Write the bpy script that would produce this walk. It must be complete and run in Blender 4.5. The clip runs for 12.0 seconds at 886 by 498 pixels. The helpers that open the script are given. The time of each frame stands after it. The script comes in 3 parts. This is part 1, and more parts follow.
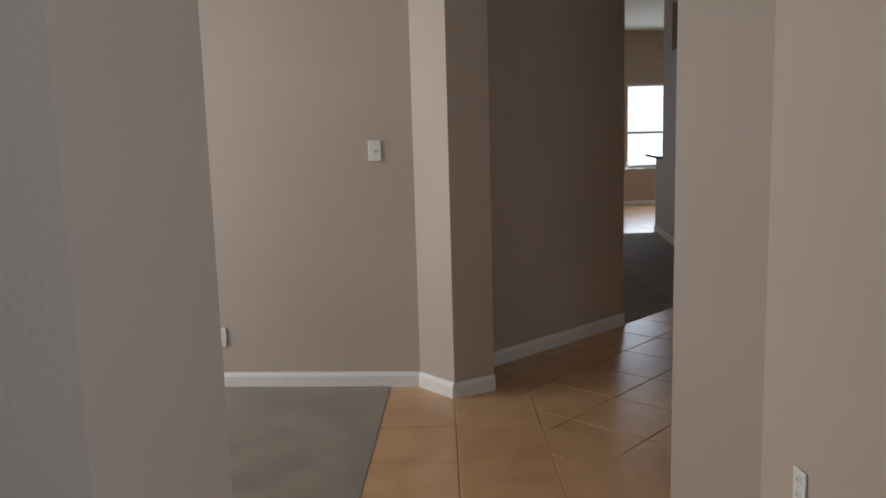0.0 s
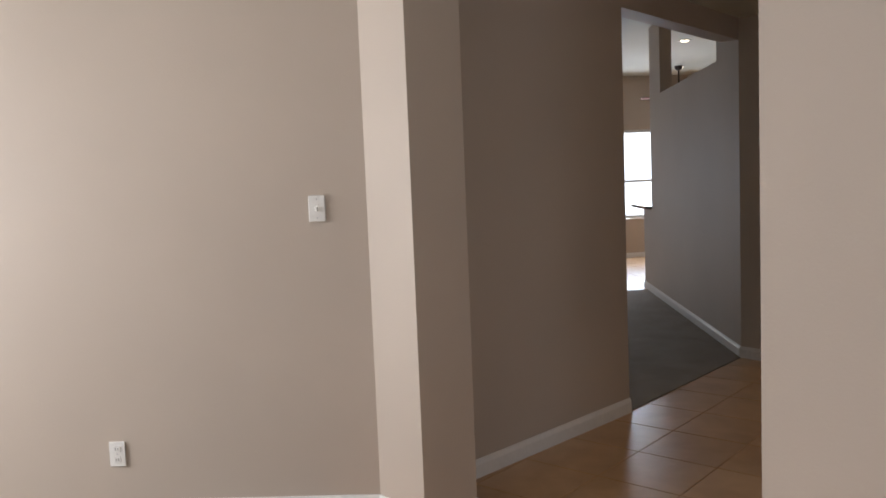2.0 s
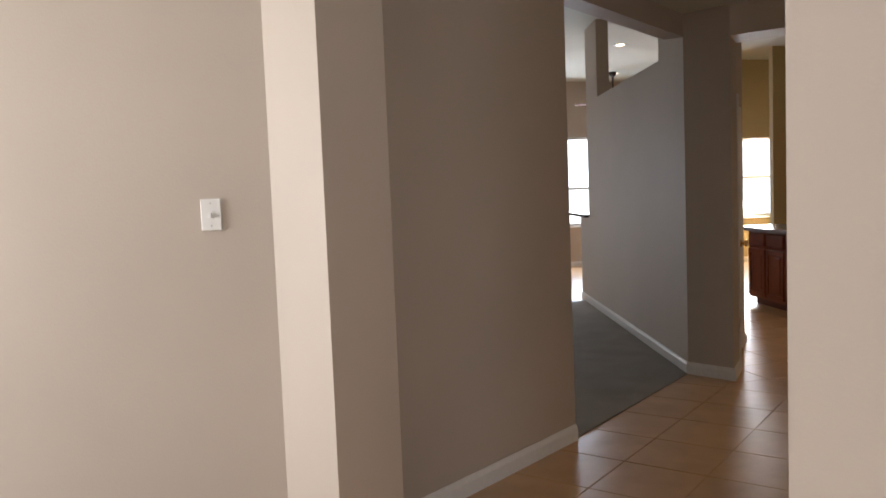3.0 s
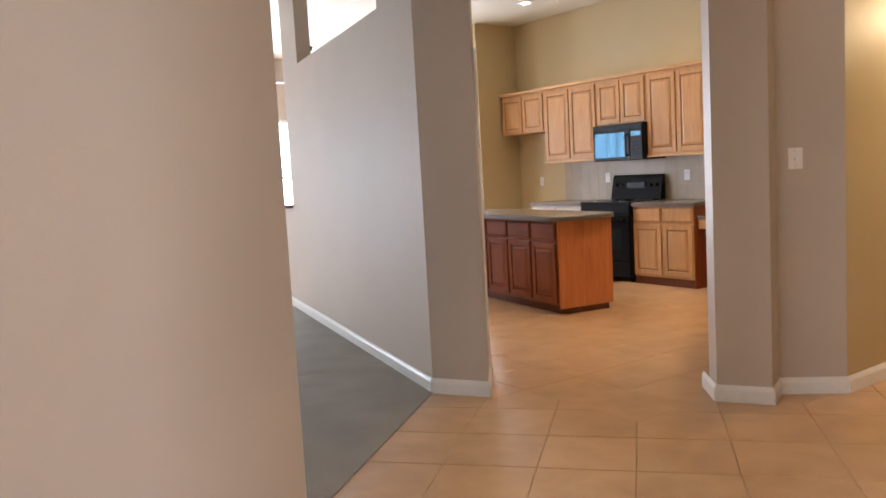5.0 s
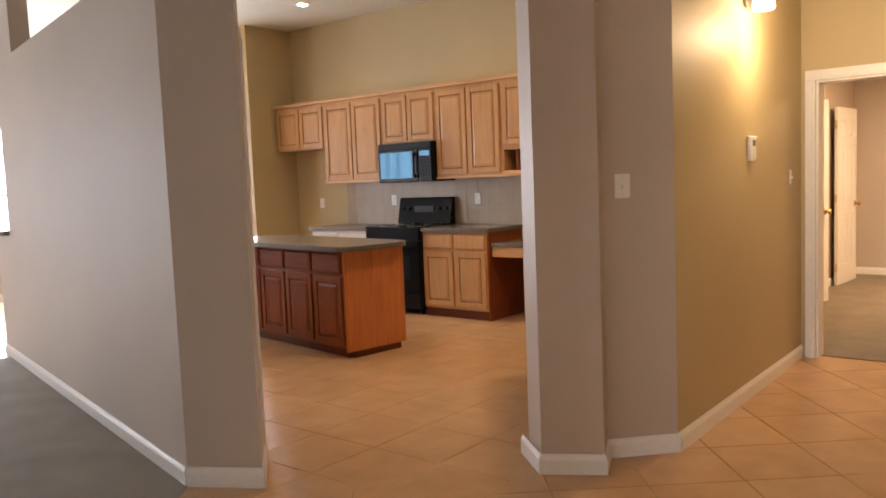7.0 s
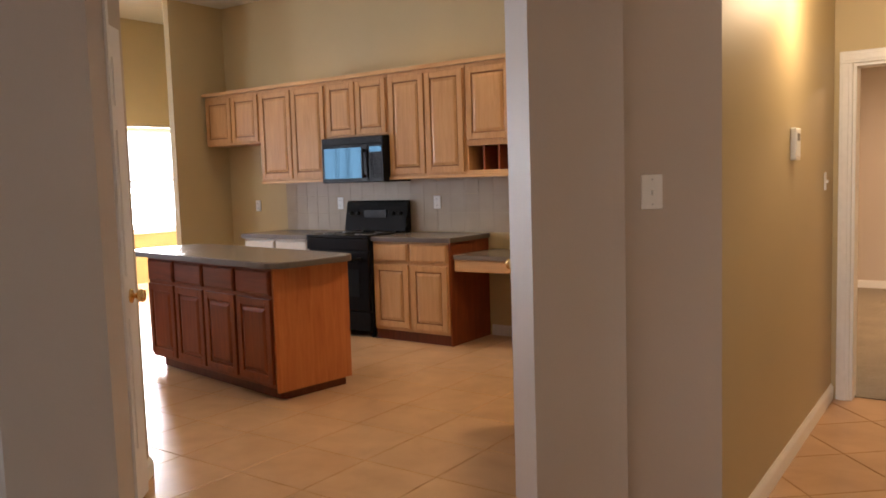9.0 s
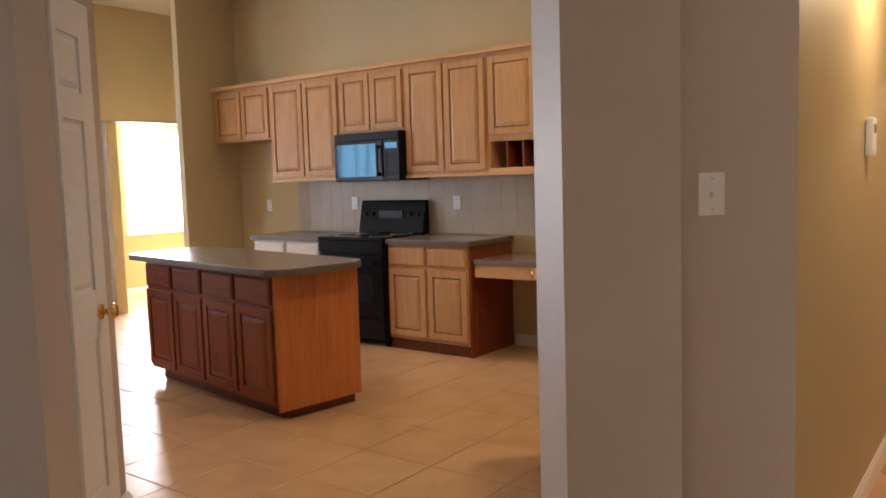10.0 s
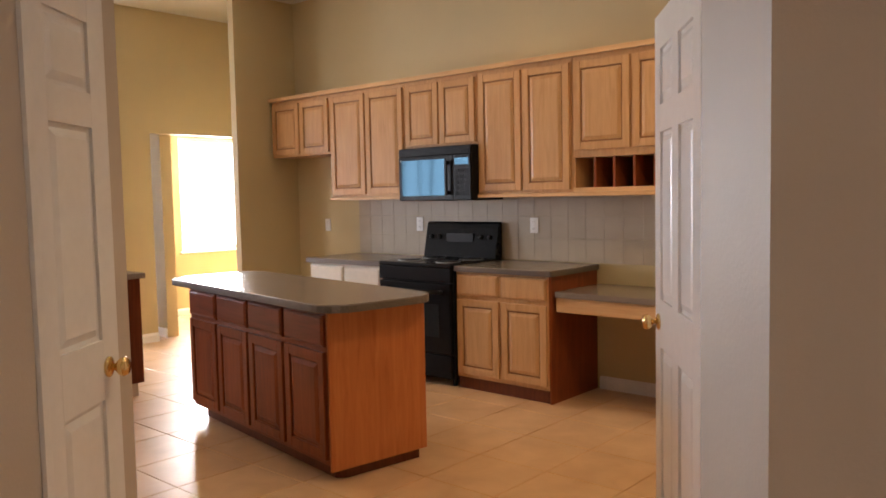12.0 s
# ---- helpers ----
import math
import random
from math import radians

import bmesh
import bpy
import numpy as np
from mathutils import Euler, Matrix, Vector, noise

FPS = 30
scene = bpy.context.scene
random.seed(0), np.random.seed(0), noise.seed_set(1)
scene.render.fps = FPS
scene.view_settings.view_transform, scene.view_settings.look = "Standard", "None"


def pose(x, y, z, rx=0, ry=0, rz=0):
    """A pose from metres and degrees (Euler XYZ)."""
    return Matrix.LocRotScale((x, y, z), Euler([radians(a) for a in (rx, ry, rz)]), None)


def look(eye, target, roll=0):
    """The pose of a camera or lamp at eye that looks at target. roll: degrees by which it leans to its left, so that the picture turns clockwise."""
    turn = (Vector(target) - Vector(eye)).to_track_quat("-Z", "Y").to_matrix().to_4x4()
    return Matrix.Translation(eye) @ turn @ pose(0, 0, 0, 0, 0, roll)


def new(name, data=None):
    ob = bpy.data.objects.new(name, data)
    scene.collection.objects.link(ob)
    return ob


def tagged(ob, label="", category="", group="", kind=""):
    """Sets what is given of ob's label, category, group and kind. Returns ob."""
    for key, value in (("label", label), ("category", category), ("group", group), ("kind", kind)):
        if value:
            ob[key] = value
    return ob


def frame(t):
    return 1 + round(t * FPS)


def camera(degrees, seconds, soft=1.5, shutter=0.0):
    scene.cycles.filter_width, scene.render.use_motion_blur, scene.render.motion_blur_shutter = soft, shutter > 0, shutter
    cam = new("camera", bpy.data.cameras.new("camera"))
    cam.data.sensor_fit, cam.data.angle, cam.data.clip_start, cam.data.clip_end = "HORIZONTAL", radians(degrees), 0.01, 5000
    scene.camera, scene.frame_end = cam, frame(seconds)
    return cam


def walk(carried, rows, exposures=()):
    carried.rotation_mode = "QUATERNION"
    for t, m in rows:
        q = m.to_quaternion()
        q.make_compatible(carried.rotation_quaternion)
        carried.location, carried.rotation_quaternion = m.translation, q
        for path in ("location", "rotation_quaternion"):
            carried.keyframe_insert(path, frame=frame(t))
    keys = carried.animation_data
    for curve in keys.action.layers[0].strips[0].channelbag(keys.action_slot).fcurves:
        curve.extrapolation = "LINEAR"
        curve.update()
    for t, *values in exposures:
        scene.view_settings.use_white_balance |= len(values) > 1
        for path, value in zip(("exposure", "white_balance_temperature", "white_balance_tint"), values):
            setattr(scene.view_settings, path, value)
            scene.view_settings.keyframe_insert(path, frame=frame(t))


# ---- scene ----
cam = camera(58.6, 12.0, 1.7)
PATH = [
    (0, (9.404, -8.19, 1.504), (7.436, -7.983, 1.216), -1.6),
    (0.5, (9.152, -8.113, 1.475), (7.182, -7.879, 1.218), -2.3),
    (1, (8.932, -8.027, 1.479), (6.953, -7.818, 1.27), -2.5),
    (1.5, (8.663, -8.034, 1.531), (6.686, -7.803, 1.344), -1.5),
    (2, (8.36, -8.027, 1.505), (6.386, -7.75, 1.342), -2.3),
    (2.5, (8.115, -7.989, 1.499), (6.149, -7.653, 1.343), -2.5),
    (4.3, (6.94, -7.645, 1.386), (5.156, -6.754, 1.236), -2.4),
    (4.5, (6.8, -7.61, 1.396), (5.056, -6.646, 1.231), -2.6),
    (5, (6.43, -7.434, 1.359), (4.796, -6.297, 1.168), -3.2),
    (5.5, (6.215, -7.358, 1.393), (4.713, -6.057, 1.162), -3.7),
    (6, (6.034, -7.186, 1.385), (4.651, -5.757, 1.164), -3.3),
    (6.5, (5.839, -7.036, 1.375), (4.547, -5.522, 1.182), -2.4),
    (7, (5.666, -6.811, 1.393), (4.414, -5.261, 1.22), -2.3),
    (7.2, (5.639, -6.732, 1.419), (4.388, -5.182, 1.245), -2.5),
    (8.8, (5.008, -5.983, 1.383), (3.844, -4.365, 1.221), -1.3),
    (9, (4.938, -5.916, 1.397), (3.781, -4.294, 1.221), -1.8),
    (9.5, (4.789, -5.711, 1.39), (3.626, -4.094, 1.209), -1.9),
    (10, (4.688, -5.501, 1.399), (3.482, -3.916, 1.22), -1.8),
    (10.5, (4.54, -5.301, 1.386), (3.288, -3.751, 1.218), -2.1),
    (11, (4.395, -5.184, 1.426), (3.114, -3.657, 1.256), -2.0),
    (11.5, (4.243, -5.087, 1.423), (2.941, -3.577, 1.275), -1.6),
    (12, (4.165, -5.012, 1.43), (2.842, -3.518, 1.295), -1.2),
]
EXPOSURES = [(0, -1.7, 5950, 12), (0.5, -1.5, 5950, 12), (1, -1.25, 5950, 12), (1.5, -1.15, 5950, 12), (2, -1.0, 5950, 13), (2.5, -0.8, 5950, 12), (4.3, 0.27, 6500, 16),
             (5, 1.12, 5750, 12), (5.5, 1.32, 5600, 12), (6.5, 1.08, 6100, 15), (7.2, 0.72, 6300, 17), (9, 0.58, 6000, 16), (10.5, 0.6, 5900, 14), (12, 0.66, 6300, 16)]
LIVING_W, FRONT_W, FAMILY_W, FAR_W, NOOK_W, STUDY_W = 275, 48, 46, 130, 150, 20
SCONCE_W, CAN_W, BEDROOM_W = 16, 13, 80
SKY_GLOW = 3.2
walk(cam, [(t, look(eye, target, roll)) for t, eye, target, roll in PATH], EXPOSURES)

# ---- world and large lights ----
world = bpy.data.worlds.new("sky")
scene.world = world
world.use_nodes = True
_n = world.node_tree.nodes
_sky = _n.new("ShaderNodeTexSky")
_sky.sky_type = "NISHITA"
_sky.sun_disc = False
_sky.sun_elevation, _sky.sun_rotation = radians(48), radians(200)
world.node_tree.links.new(_sky.outputs[0], _n["Background"].inputs[0])
_n["Background"].inputs[1].default_value = 0.12


def lamp(name, kind, m, energy, colour, size=None, size_y=None, radius=None, spot=None):
    d = bpy.data.lights.new(name, kind)
    d.energy, d.color = energy, colour
    if kind == "AREA":
        d.shape, d.size, d.size_y = "RECTANGLE", size, size_y
    if kind in ("POINT", "SPOT"):
        d.shadow_soft_size = radius
    if kind == "SPOT":
        d.spot_size, d.spot_blend = radians(spot), 0.6
    if kind == "SUN":
        d.angle = radians(0.6)
    ob = new(name, d)
    ob.matrix_world = m
    return ob


DAY = (1.0, 0.96, 0.9)
COOL = (0.86, 0.93, 1.0)
WARM = (1.0, 0.72, 0.40)
lamp("sun", "SUN", look((0, 0, 20), (6, 9, 0)), 3.0, (1.0, 0.94, 0.84))
# daylight in the window openings
lamp("living_daylight", "AREA", look((5.35, -11.95, 1.7), (5.7, -8, 1.3)), LIVING_W, DAY, 2.0, 1.8)
lamp("front_daylight", "AREA", look((10.45, -7.75, 1.9), (6, -7.7, 1.3)), FRONT_W, COOL, 0.8, 1.6)
for _y in (-7.60, -6.83, -6.06):
    lamp("family_daylight", "AREA", look((-5.52, _y, 1.35), (2.0, -5.6, 0.7)), FAMILY_W / 3, (0.94, 0.965, 1.0), 0.6, 1.9)
# fill from an unseen, added study window, to brighten the hall side
lamp("study_fill", "AREA", look((10.4, -6.1, 1.6), (5.0, -6.35, 1.2)), STUDY_W, COOL, 0.9, 1.6)
lamp("family_far_daylight", "AREA", look((-5.55, -2.4, 1.5), (0, -3.2, 0.8)), FAR_W, COOL, 1.5, 1.6)
lamp("nook_daylight", "AREA", look((-4.72, 0.7, 1.5), (0, -1.2, 0.8)), NOOK_W, DAY, 1.0, 1.4)


# ---- materials ----
def material(name, rough=0.6, metal=0.0):
    m = bpy.data.materials.new(name)
    m.use_nodes = True
    b = m.node_tree.nodes["Principled BSDF"]
    b.inputs["Roughness"].default_value, b.inputs["Metallic"].default_value = rough, metal
    return m, m.node_tree, b


def node(tree, kind, **values):
    n = tree.nodes.new(kind)
    for key, value in values.items():
        n.inputs[key].default_value = value
    return n


def ramp_of(tree, source, stops):
    r = tree.nodes.new("ShaderNodeValToRGB")
    e = r.color_ramp.elements
    while len(e) < len(stops):
        e.new(0.5)
    for el, (pos, col) in zip(e, stops):
        el.position, el.color = pos, (*col, 1)
    tree.links.new(source, r.inputs[0])
    return r.outputs[0]


def scaled_coords(tree, scale):
    c = tree.nodes.new("ShaderNodeTexCoord")
    mp = tree.nodes.new("ShaderNodeMapping")
    mp.inputs["Scale"].default_value = scale
    tree.links.new(c.outputs["Object"], mp.inputs["Vector"])
    return mp.outputs[0]


def bumped(tree, bsdf, source, strength, distance):
    b = node(tree, "ShaderNodeBump", Strength=strength, Distance=distance)
    tree.links.new(source, b.inputs["Height"])
    tree.links.new(b.outputs[0], bsdf.inputs["Normal"])


def painted(name, colour, rough=0.65, texture=0.35, vary=0.05):
    """Rolled wall paint: orange-peel relief and faint large patches."""
    m, t, b = material(name, rough)
    big = node(t, "ShaderNodeTexNoise", Scale=0.9, Detail=3.0)
    t.links.new(scaled_coords(t, (1, 1, 1)), big.inputs["Vector"])
    lo = tuple(c * (1 - vary) for c in colour)
    hi = tuple(min(1, c * (1 + vary)) for c in colour)
    t.links.new(ramp_of(t, big.outputs[0], [(0.3, lo), (0.7, hi)]), b.inputs["Base Color"])
    fine = node(t, "ShaderNodeTexNoise", Scale=110.0, Detail=4.0)
    t.links.new(scaled_coords(t, (1, 1, 1)), fine.inputs["Vector"])
    bumped(t, b, fine.outputs[0], texture, 0.002)
    return m


def wooden(name, light, dark, rough=0.38, along="z", random_tone=0.0):
    m, t, b = material(name, rough)
    s = {"z": (14, 14, 1.1), "x": (1.1, 14, 14), "y": (14, 1.1, 14)}[along]
    co = scaled_coords(t, s)
    grain = node(t, "ShaderNodeTexNoise", Scale=2.2, Detail=7.0, Roughness=0.62, Distortion=0.7)
    t.links.new(co, grain.inputs["Vector"])
    cloud = node(t, "ShaderNodeTexNoise", Scale=2.4, Detail=2.0)
    t.links.new(scaled_coords(t, (1, 1, 1)), cloud.inputs["Vector"])
    mix = t.nodes.new("ShaderNodeMath")
    mix.operation = "MULTIPLY_ADD"
    mix.inputs[1].default_value = 0.35
    t.links.new(cloud.outputs[0], mix.inputs[0])
    t.links.new(grain.outputs[0], mix.inputs[2])
    mid = tuple((p + q) / 2 for p, q in zip(light, dark))
    t.links.new(ramp_of(t, mix.outputs[0], [(0.42, dark), (0.62, mid), (0.85, light)]), b.inputs["Base Color"])
    bumped(t, b, grain.outputs[0], 0.12, 0.001)
    b.inputs["Coat Weight"].default_value, b.inputs["Coat Roughness"].default_value = 0.04, 0.2
    b.inputs["Specular IOR Level"].default_value = 0.2
    return m


def plain(name, colour, rough=0.5, metal=0.0, noise_scale=30.0, vary=0.06, bump=0.05):
    m, t, b = material(name, rough, metal)
    nz = node(t, "ShaderNodeTexNoise", Scale=noise_scale, Detail=4.0)
    t.links.new(scaled_coords(t, (1, 1, 1)), nz.inputs["Vector"])
    lo = tuple(c * (1 - vary) for c in colour)
    hi = tuple(min(1, c * (1 + vary)) for c in colour)
    t.links.new(ramp_of(t, nz.outputs[0], [(0.3, lo), (0.7, hi)]), b.inputs["Base Color"])
    if bump:
        bumped(t, b, nz.outputs[0], bump, 0.002)
    return m


def tiled_stone(name, light, dark, rough):
    """Glazed ceramic with cloudy mottling; every tile differs a little in tone."""
    m, t, b = material(name, rough)
    c = t.nodes.new("ShaderNodeTexCoord")
    n1 = node(t, "ShaderNodeTexNoise", Scale=4.5, Detail=4.0, Roughness=0.5, Distortion=0.3)
    geo = t.nodes.new("ShaderNodeNewGeometry")
    t.links.new(geo.outputs["Position"], n1.inputs["Vector"])
    info = t.nodes.new("ShaderNodeObjectInfo")
    add = t.nodes.new("ShaderNodeMath")
    add.operation = "MULTIPLY_ADD"
    add.inputs[1].default_value = 0.09
    both = t.nodes.new("ShaderNodeMath")
    both.operation = "ADD"
    t.links.new(info.outputs["Random"], both.inputs[0])
    t.links.new(geo.outputs["Random Per Island"], both.inputs[1])
    t.links.new(both.outputs[0], add.inputs[0])
    t.links.new(n1.outputs[0], add.inputs[2])
    mid = tuple((p + q) / 2 for p, q in zip(light, dark))
    t.links.new(ramp_of(t, add.outputs[0], [(0.35, dark), (0.6, mid), (0.85, light)]), b.inputs["Base Color"])
    return m


def carpeted(name, light, dark):
    m, t, b = material(name, 0.95)
    co = scaled_coords(t, (1, 1, 1))
    n1 = node(t, "ShaderNodeTexNoise", Scale=160.0, Detail=3.0)
    n2 = node(t, "ShaderNodeTexNoise", Scale=3.5, Detail=3.0)
    for n in (n1, n2):
        t.links.new(co, n.inputs["Vector"])
    add = t.nodes.new("ShaderNodeMath")
    add.operation = "MULTIPLY_ADD"
    add.inputs[1].default_value = 0.6
    t.links.new(n2.outputs[0], add.inputs[0])
    t.links.new(n1.outputs[0], add.inputs[2])
    t.links.new(ramp_of(t, add.outputs[0], [(0.6, dark), (1.0, light)]), b.inputs["Base Color"])
    bumped(t, b, n1.outputs[0], 0.9, 0.006)
    b.inputs["Sheen Weight"].default_value = 0.3
    return m


def glowing(name, colour, strength):
    m, t, b = material(name, 1.0)
    b.inputs["Base Color"].default_value = (*colour, 1)
    b.inputs["Emission Color"].default_value = (*colour, 1)
    b.inputs["Emission Strength"].default_value = strength
    return m


WALL = painted("beige_wall_paint", (0.52, 0.448, 0.378), 0.55, 0.3)
KWALL = painted("olive_beige_wall_paint", (0.52, 0.415, 0.225), 0.55, 0.3)
CEIL = painted("ceiling_paint", (0.66, 0.66, 0.58), 0.8, 0.6)
TRIM = plain("white_trim_paint", (0.80, 0.79, 0.77), 0.32, vary=0.03, bump=0.03)
DOORW = plain("white_door_paint", (0.80, 0.79, 0.78), 0.28, vary=0.02, bump=0.03)
PLATE = plain("white_plastic", (0.82, 0.81, 0.78), 0.35, vary=0.02, bump=0.0)
SLOT = plain("grey_slot", (0.18, 0.17, 0.16), 0.5, bump=0.0)
CARPET = carpeted("taupe_carpet", (0.26, 0.205, 0.14), (0.13, 0.10, 0.066))
TILE = tiled_stone("tan_ceramic_tile", (0.63, 0.40, 0.215), (0.48, 0.28, 0.138), 0.3)
GROUT = plain("brown_grout", (0.48, 0.31, 0.175), 0.9, noise_scale=60, vary=0.2, bump=0.2)
OAK = wooden("honey_oak", (0.58, 0.33, 0.145), (0.43, 0.225, 0.085))
OAKX = wooden("honey_oak_rail", (0.66, 0.405, 0.195), (0.50, 0.275, 0.115), along="x")
# oak darkened in the colour for the shade inside panel grooves
OAKSHADE = wooden("oak_groove_shade", (0.30, 0.14, 0.05), (0.20, 0.085, 0.03))
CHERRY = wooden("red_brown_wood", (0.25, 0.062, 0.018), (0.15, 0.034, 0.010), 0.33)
# same wood as the island fronts; the end panel's light is in the colour
CHERRYLIT = wooden("red_brown_lit_panel", (0.50, 0.17, 0.05), (0.36, 0.105, 0.028), 0.36)
CHERRYF = wooden("deep_red_drawer_wood", (0.21, 0.05, 0.017), (0.12, 0.028, 0.01), 0.3, along="x")
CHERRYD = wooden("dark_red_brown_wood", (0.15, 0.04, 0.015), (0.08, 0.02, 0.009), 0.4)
# window glare painted as the fronts' colour; also used on the sink plinth
PALE = plain("pale_glare_and_plinth", (0.62, 0.56, 0.47), 0.35, vary=0.04)
COUNTERD = plain("dark_laminate_edge", (0.105, 0.08, 0.062), 0.3, noise_scale=140, vary=0.3, bump=0.02)
COUNTER = plain("grey_brown_laminate", (0.20, 0.165, 0.135), 0.22, noise_scale=140, vary=0.45, bump=0.02)
BLACK = plain("black_enamel", (0.007, 0.007, 0.008), 0.24, vary=0.1, bump=0.0)
BLACKM = plain("black_satin", (0.011, 0.011, 0.012), 0.4, vary=0.1, bump=0.02)
GLASSB = plain("dark_oven_glass", (0.015, 0.018, 0.02), 0.2, vary=0.05, bump=0.0)
MWGLASS = plain("mirrored_microwave_glass", (0.014, 0.032, 0.046), 0.05, 0.95, vary=0.03, bump=0.0)
BRASS = plain("polished_brass", (0.78, 0.55, 0.24), 0.16, 1.0, vary=0.05, bump=0.0)
STEEL = plain("brushed_steel", (0.55, 0.55, 0.55), 0.3, 1.0, vary=0.05, bump=0.0)
DARKM = plain("dark_bronze", (0.045, 0.032, 0.025), 0.4, 0.6, vary=0.1, bump=0.0)
BACKSPLASH = tiled_stone("beige_backsplash_tile", (0.44, 0.36, 0.26), (0.38, 0.305, 0.215), 0.4)
SKYGLOW = glowing("bright_sky", (0.93, 0.97, 1.0), SKY_GLOW)
BULB = glowing("lamp_glow", (1.0, 0.80, 0.50), 14.0)
FROST = glowing("frosted_glass_lit", (1.0, 0.82, 0.52), 4.0)
for _m in (BLACK, BLACKM, GLASSB):
    _m.node_tree.nodes["Principled BSDF"].inputs["Specular IOR Level"].default_value = 0.12
PANE, _t, _b = material("window_glass", 0.02)
_b.inputs["Transmission Weight"].default_value = 1.0
_b.inputs["IOR"].default_value = 1.02


# ---- building helpers ----
def part(name, bm, mat, parent=None, label=""):
    me = bpy.data.meshes.new(name)
    bm.normal_update()
    bm.to_mesh(me)
    bm.free()
    me.materials.append(mat)
    ob = new(name, me)
    if parent is not None:
        ob.parent = parent
    if label:
        ob["label"] = label
    return ob


def box_into(bm, x0, y0, z0, x1, y1, z1, bevel=0.0):
    r = bmesh.ops.create_cube(bm, size=1.0)
    vs = r["verts"]
    bmesh.ops.scale(bm, vec=(abs(x1 - x0), abs(y1 - y0), abs(z1 - z0)), verts=vs)
    bmesh.ops.translate(bm, vec=((x0 + x1) / 2, (y0 + y1) / 2, (z0 + z1) / 2), verts=vs)
    if bevel:
        es = list({e for v in vs for e in v.link_edges})
        bmesh.ops.bevel(bm, geom=es, offset=bevel, segments=2, affect="EDGES", profile=0.5)


def box(x0, y0, z0, x1, y1, z1, bevel=0.0):
    bm = bmesh.new()
    box_into(bm, x0, y0, z0, x1, y1, z1, bevel)
    return bm


def prism(points, z0, z1, bevel=0.0, segments=2):
    """An upright prism over a footprint; bevel rounds its upright edges."""
    bm = bmesh.new()
    f = bm.faces.new([bm.verts.new((x, y, z0)) for x, y in points])
    if f.normal.z > 0 or sum(a[0] * b[1] - b[0] * a[1] for a, b in zip(points, points[1:] + points[:1])) > 0:
        f.normal_flip()
    ext = bmesh.ops.extrude_face_region(bm, geom=[f])
    bmesh.ops.translate(bm, vec=(0, 0, z1 - z0), verts=[v for v in ext["geom"] if isinstance(v, bmesh.types.BMVert)])
    bmesh.ops.recalc_face_normals(bm, faces=bm.faces)
    if bevel:
        es = [e for e in bm.edges if abs(e.verts[0].co.z - e.verts[1].co.z) > (z1 - z0) * 0.9]
        bmesh.ops.bevel(bm, geom=es, offset=bevel, segments=segments, affect="EDGES", profile=0.5)
    return bm


def cylinder(r, depth, m, segments=24, r2=None):
    bm = bmesh.new()
    bmesh.ops.create_cone(bm, cap_ends=True, segments=segments, radius1=r, radius2=r if r2 is None else r2, depth=depth)
    bmesh.ops.transform(bm, matrix=m, verts=bm.verts)
    for f in bm.faces:
        f.smooth = len(f.verts) == 4
    return bm


def lathe(profile, m, segments=24):
    """A turned shape from (radius, height) pairs."""
    bm = bmesh.new()
    rings = []
    for r, z in profile:
        rings.append([bm.verts.new((r * math.cos(2 * math.pi * k / segments), r * math.sin(2 * math.pi * k / segments), z)) for k in range(segments)])
    for a, b in zip(rings, rings[1:]):
        for k in range(segments):
            f = bm.faces.new((a[k], a[(k + 1) % segments], b[(k + 1) % segments], b[k]))
            f.smooth = True
    bm.faces.new(rings[0][::-1])
    bm.faces.new(rings[-1])
    bmesh.ops.recalc_face_normals(bm, faces=bm.faces)
    bmesh.ops.transform(bm, matrix=m, verts=bm.verts)
    return bm


def empty(name, m=None, **tags):
    ob = new(name)
    ob.empty_display_size = 0.1
    if m is not None:
        ob.matrix_world = m
    return tagged(ob, **tags)


def structure(name, bm, mat, label, category):
    return tagged(part(name, bm, mat), label, category, kind="structure")


def offset(p, q, d):
    """The segment p-q moved d to its left."""
    dx, dy = q[0] - p[0], q[1] - p[1]
    s = math.hypot(dx, dy)
    nx, ny = -dy / s * d, dx / s * d
    return (p[0] + nx, p[1] + ny), (q[0] + nx, q[1] + ny)


def wall(name, p, q, thick, z0=0.0, z1=3.35, mat=None, label="smooth beige painted interior wall"):
    """A wall whose seen face runs from p to q; its body lies to the left of that way (or right, thick < 0)."""
    a, b = offset(p, q, thick)
    return structure(name, prism([p, q, b, a], z0, z1), mat or WALL, label, "wall")


def skirting(p, q, side=1, height=0.095, cut0=0.0, cut1=0.0):
    """A baseboard on the face p-q, standing out to the right (side 1) of that way, with a moulded top."""
    dx, dy = q[0] - p[0], q[1] - p[1]
    s = math.hypot(dx, dy)
    ux, uy = dx / s, dy / s
    nx, ny = uy * side, -ux * side
    prof = [(0.0015, 0.0), (0.016, 0.0), (0.016, height * 0.72), (0.011, height * 0.86), (0.007, height * 0.93), (0.006, height), (0.0015, height)]
    bm = bmesh.new()
    rings = []
    for base, cut in ((p, -cut0), (q, cut1)):
        ring = []
        for d, z in prof:
            k = cut * d
            ring.append(bm.verts.new((base[0] + nx * d + ux * k, base[1] + ny * d + uy * k, z)))
        rings.append(ring)
    n = len(prof)
    for k in range(n):
        bm.faces.new((rings[0][k], rings[0][(k + 1) % n], rings[1][(k + 1) % n], rings[1][k]))
    bm.faces.new(rings[0])
    bm.faces.new(rings[1][::-1])
    bmesh.ops.recalc_face_normals(bm, faces=bm.faces)
    return structure("baseboard", bm, TRIM, "white painted wooden baseboard with moulded top", "baseboard")


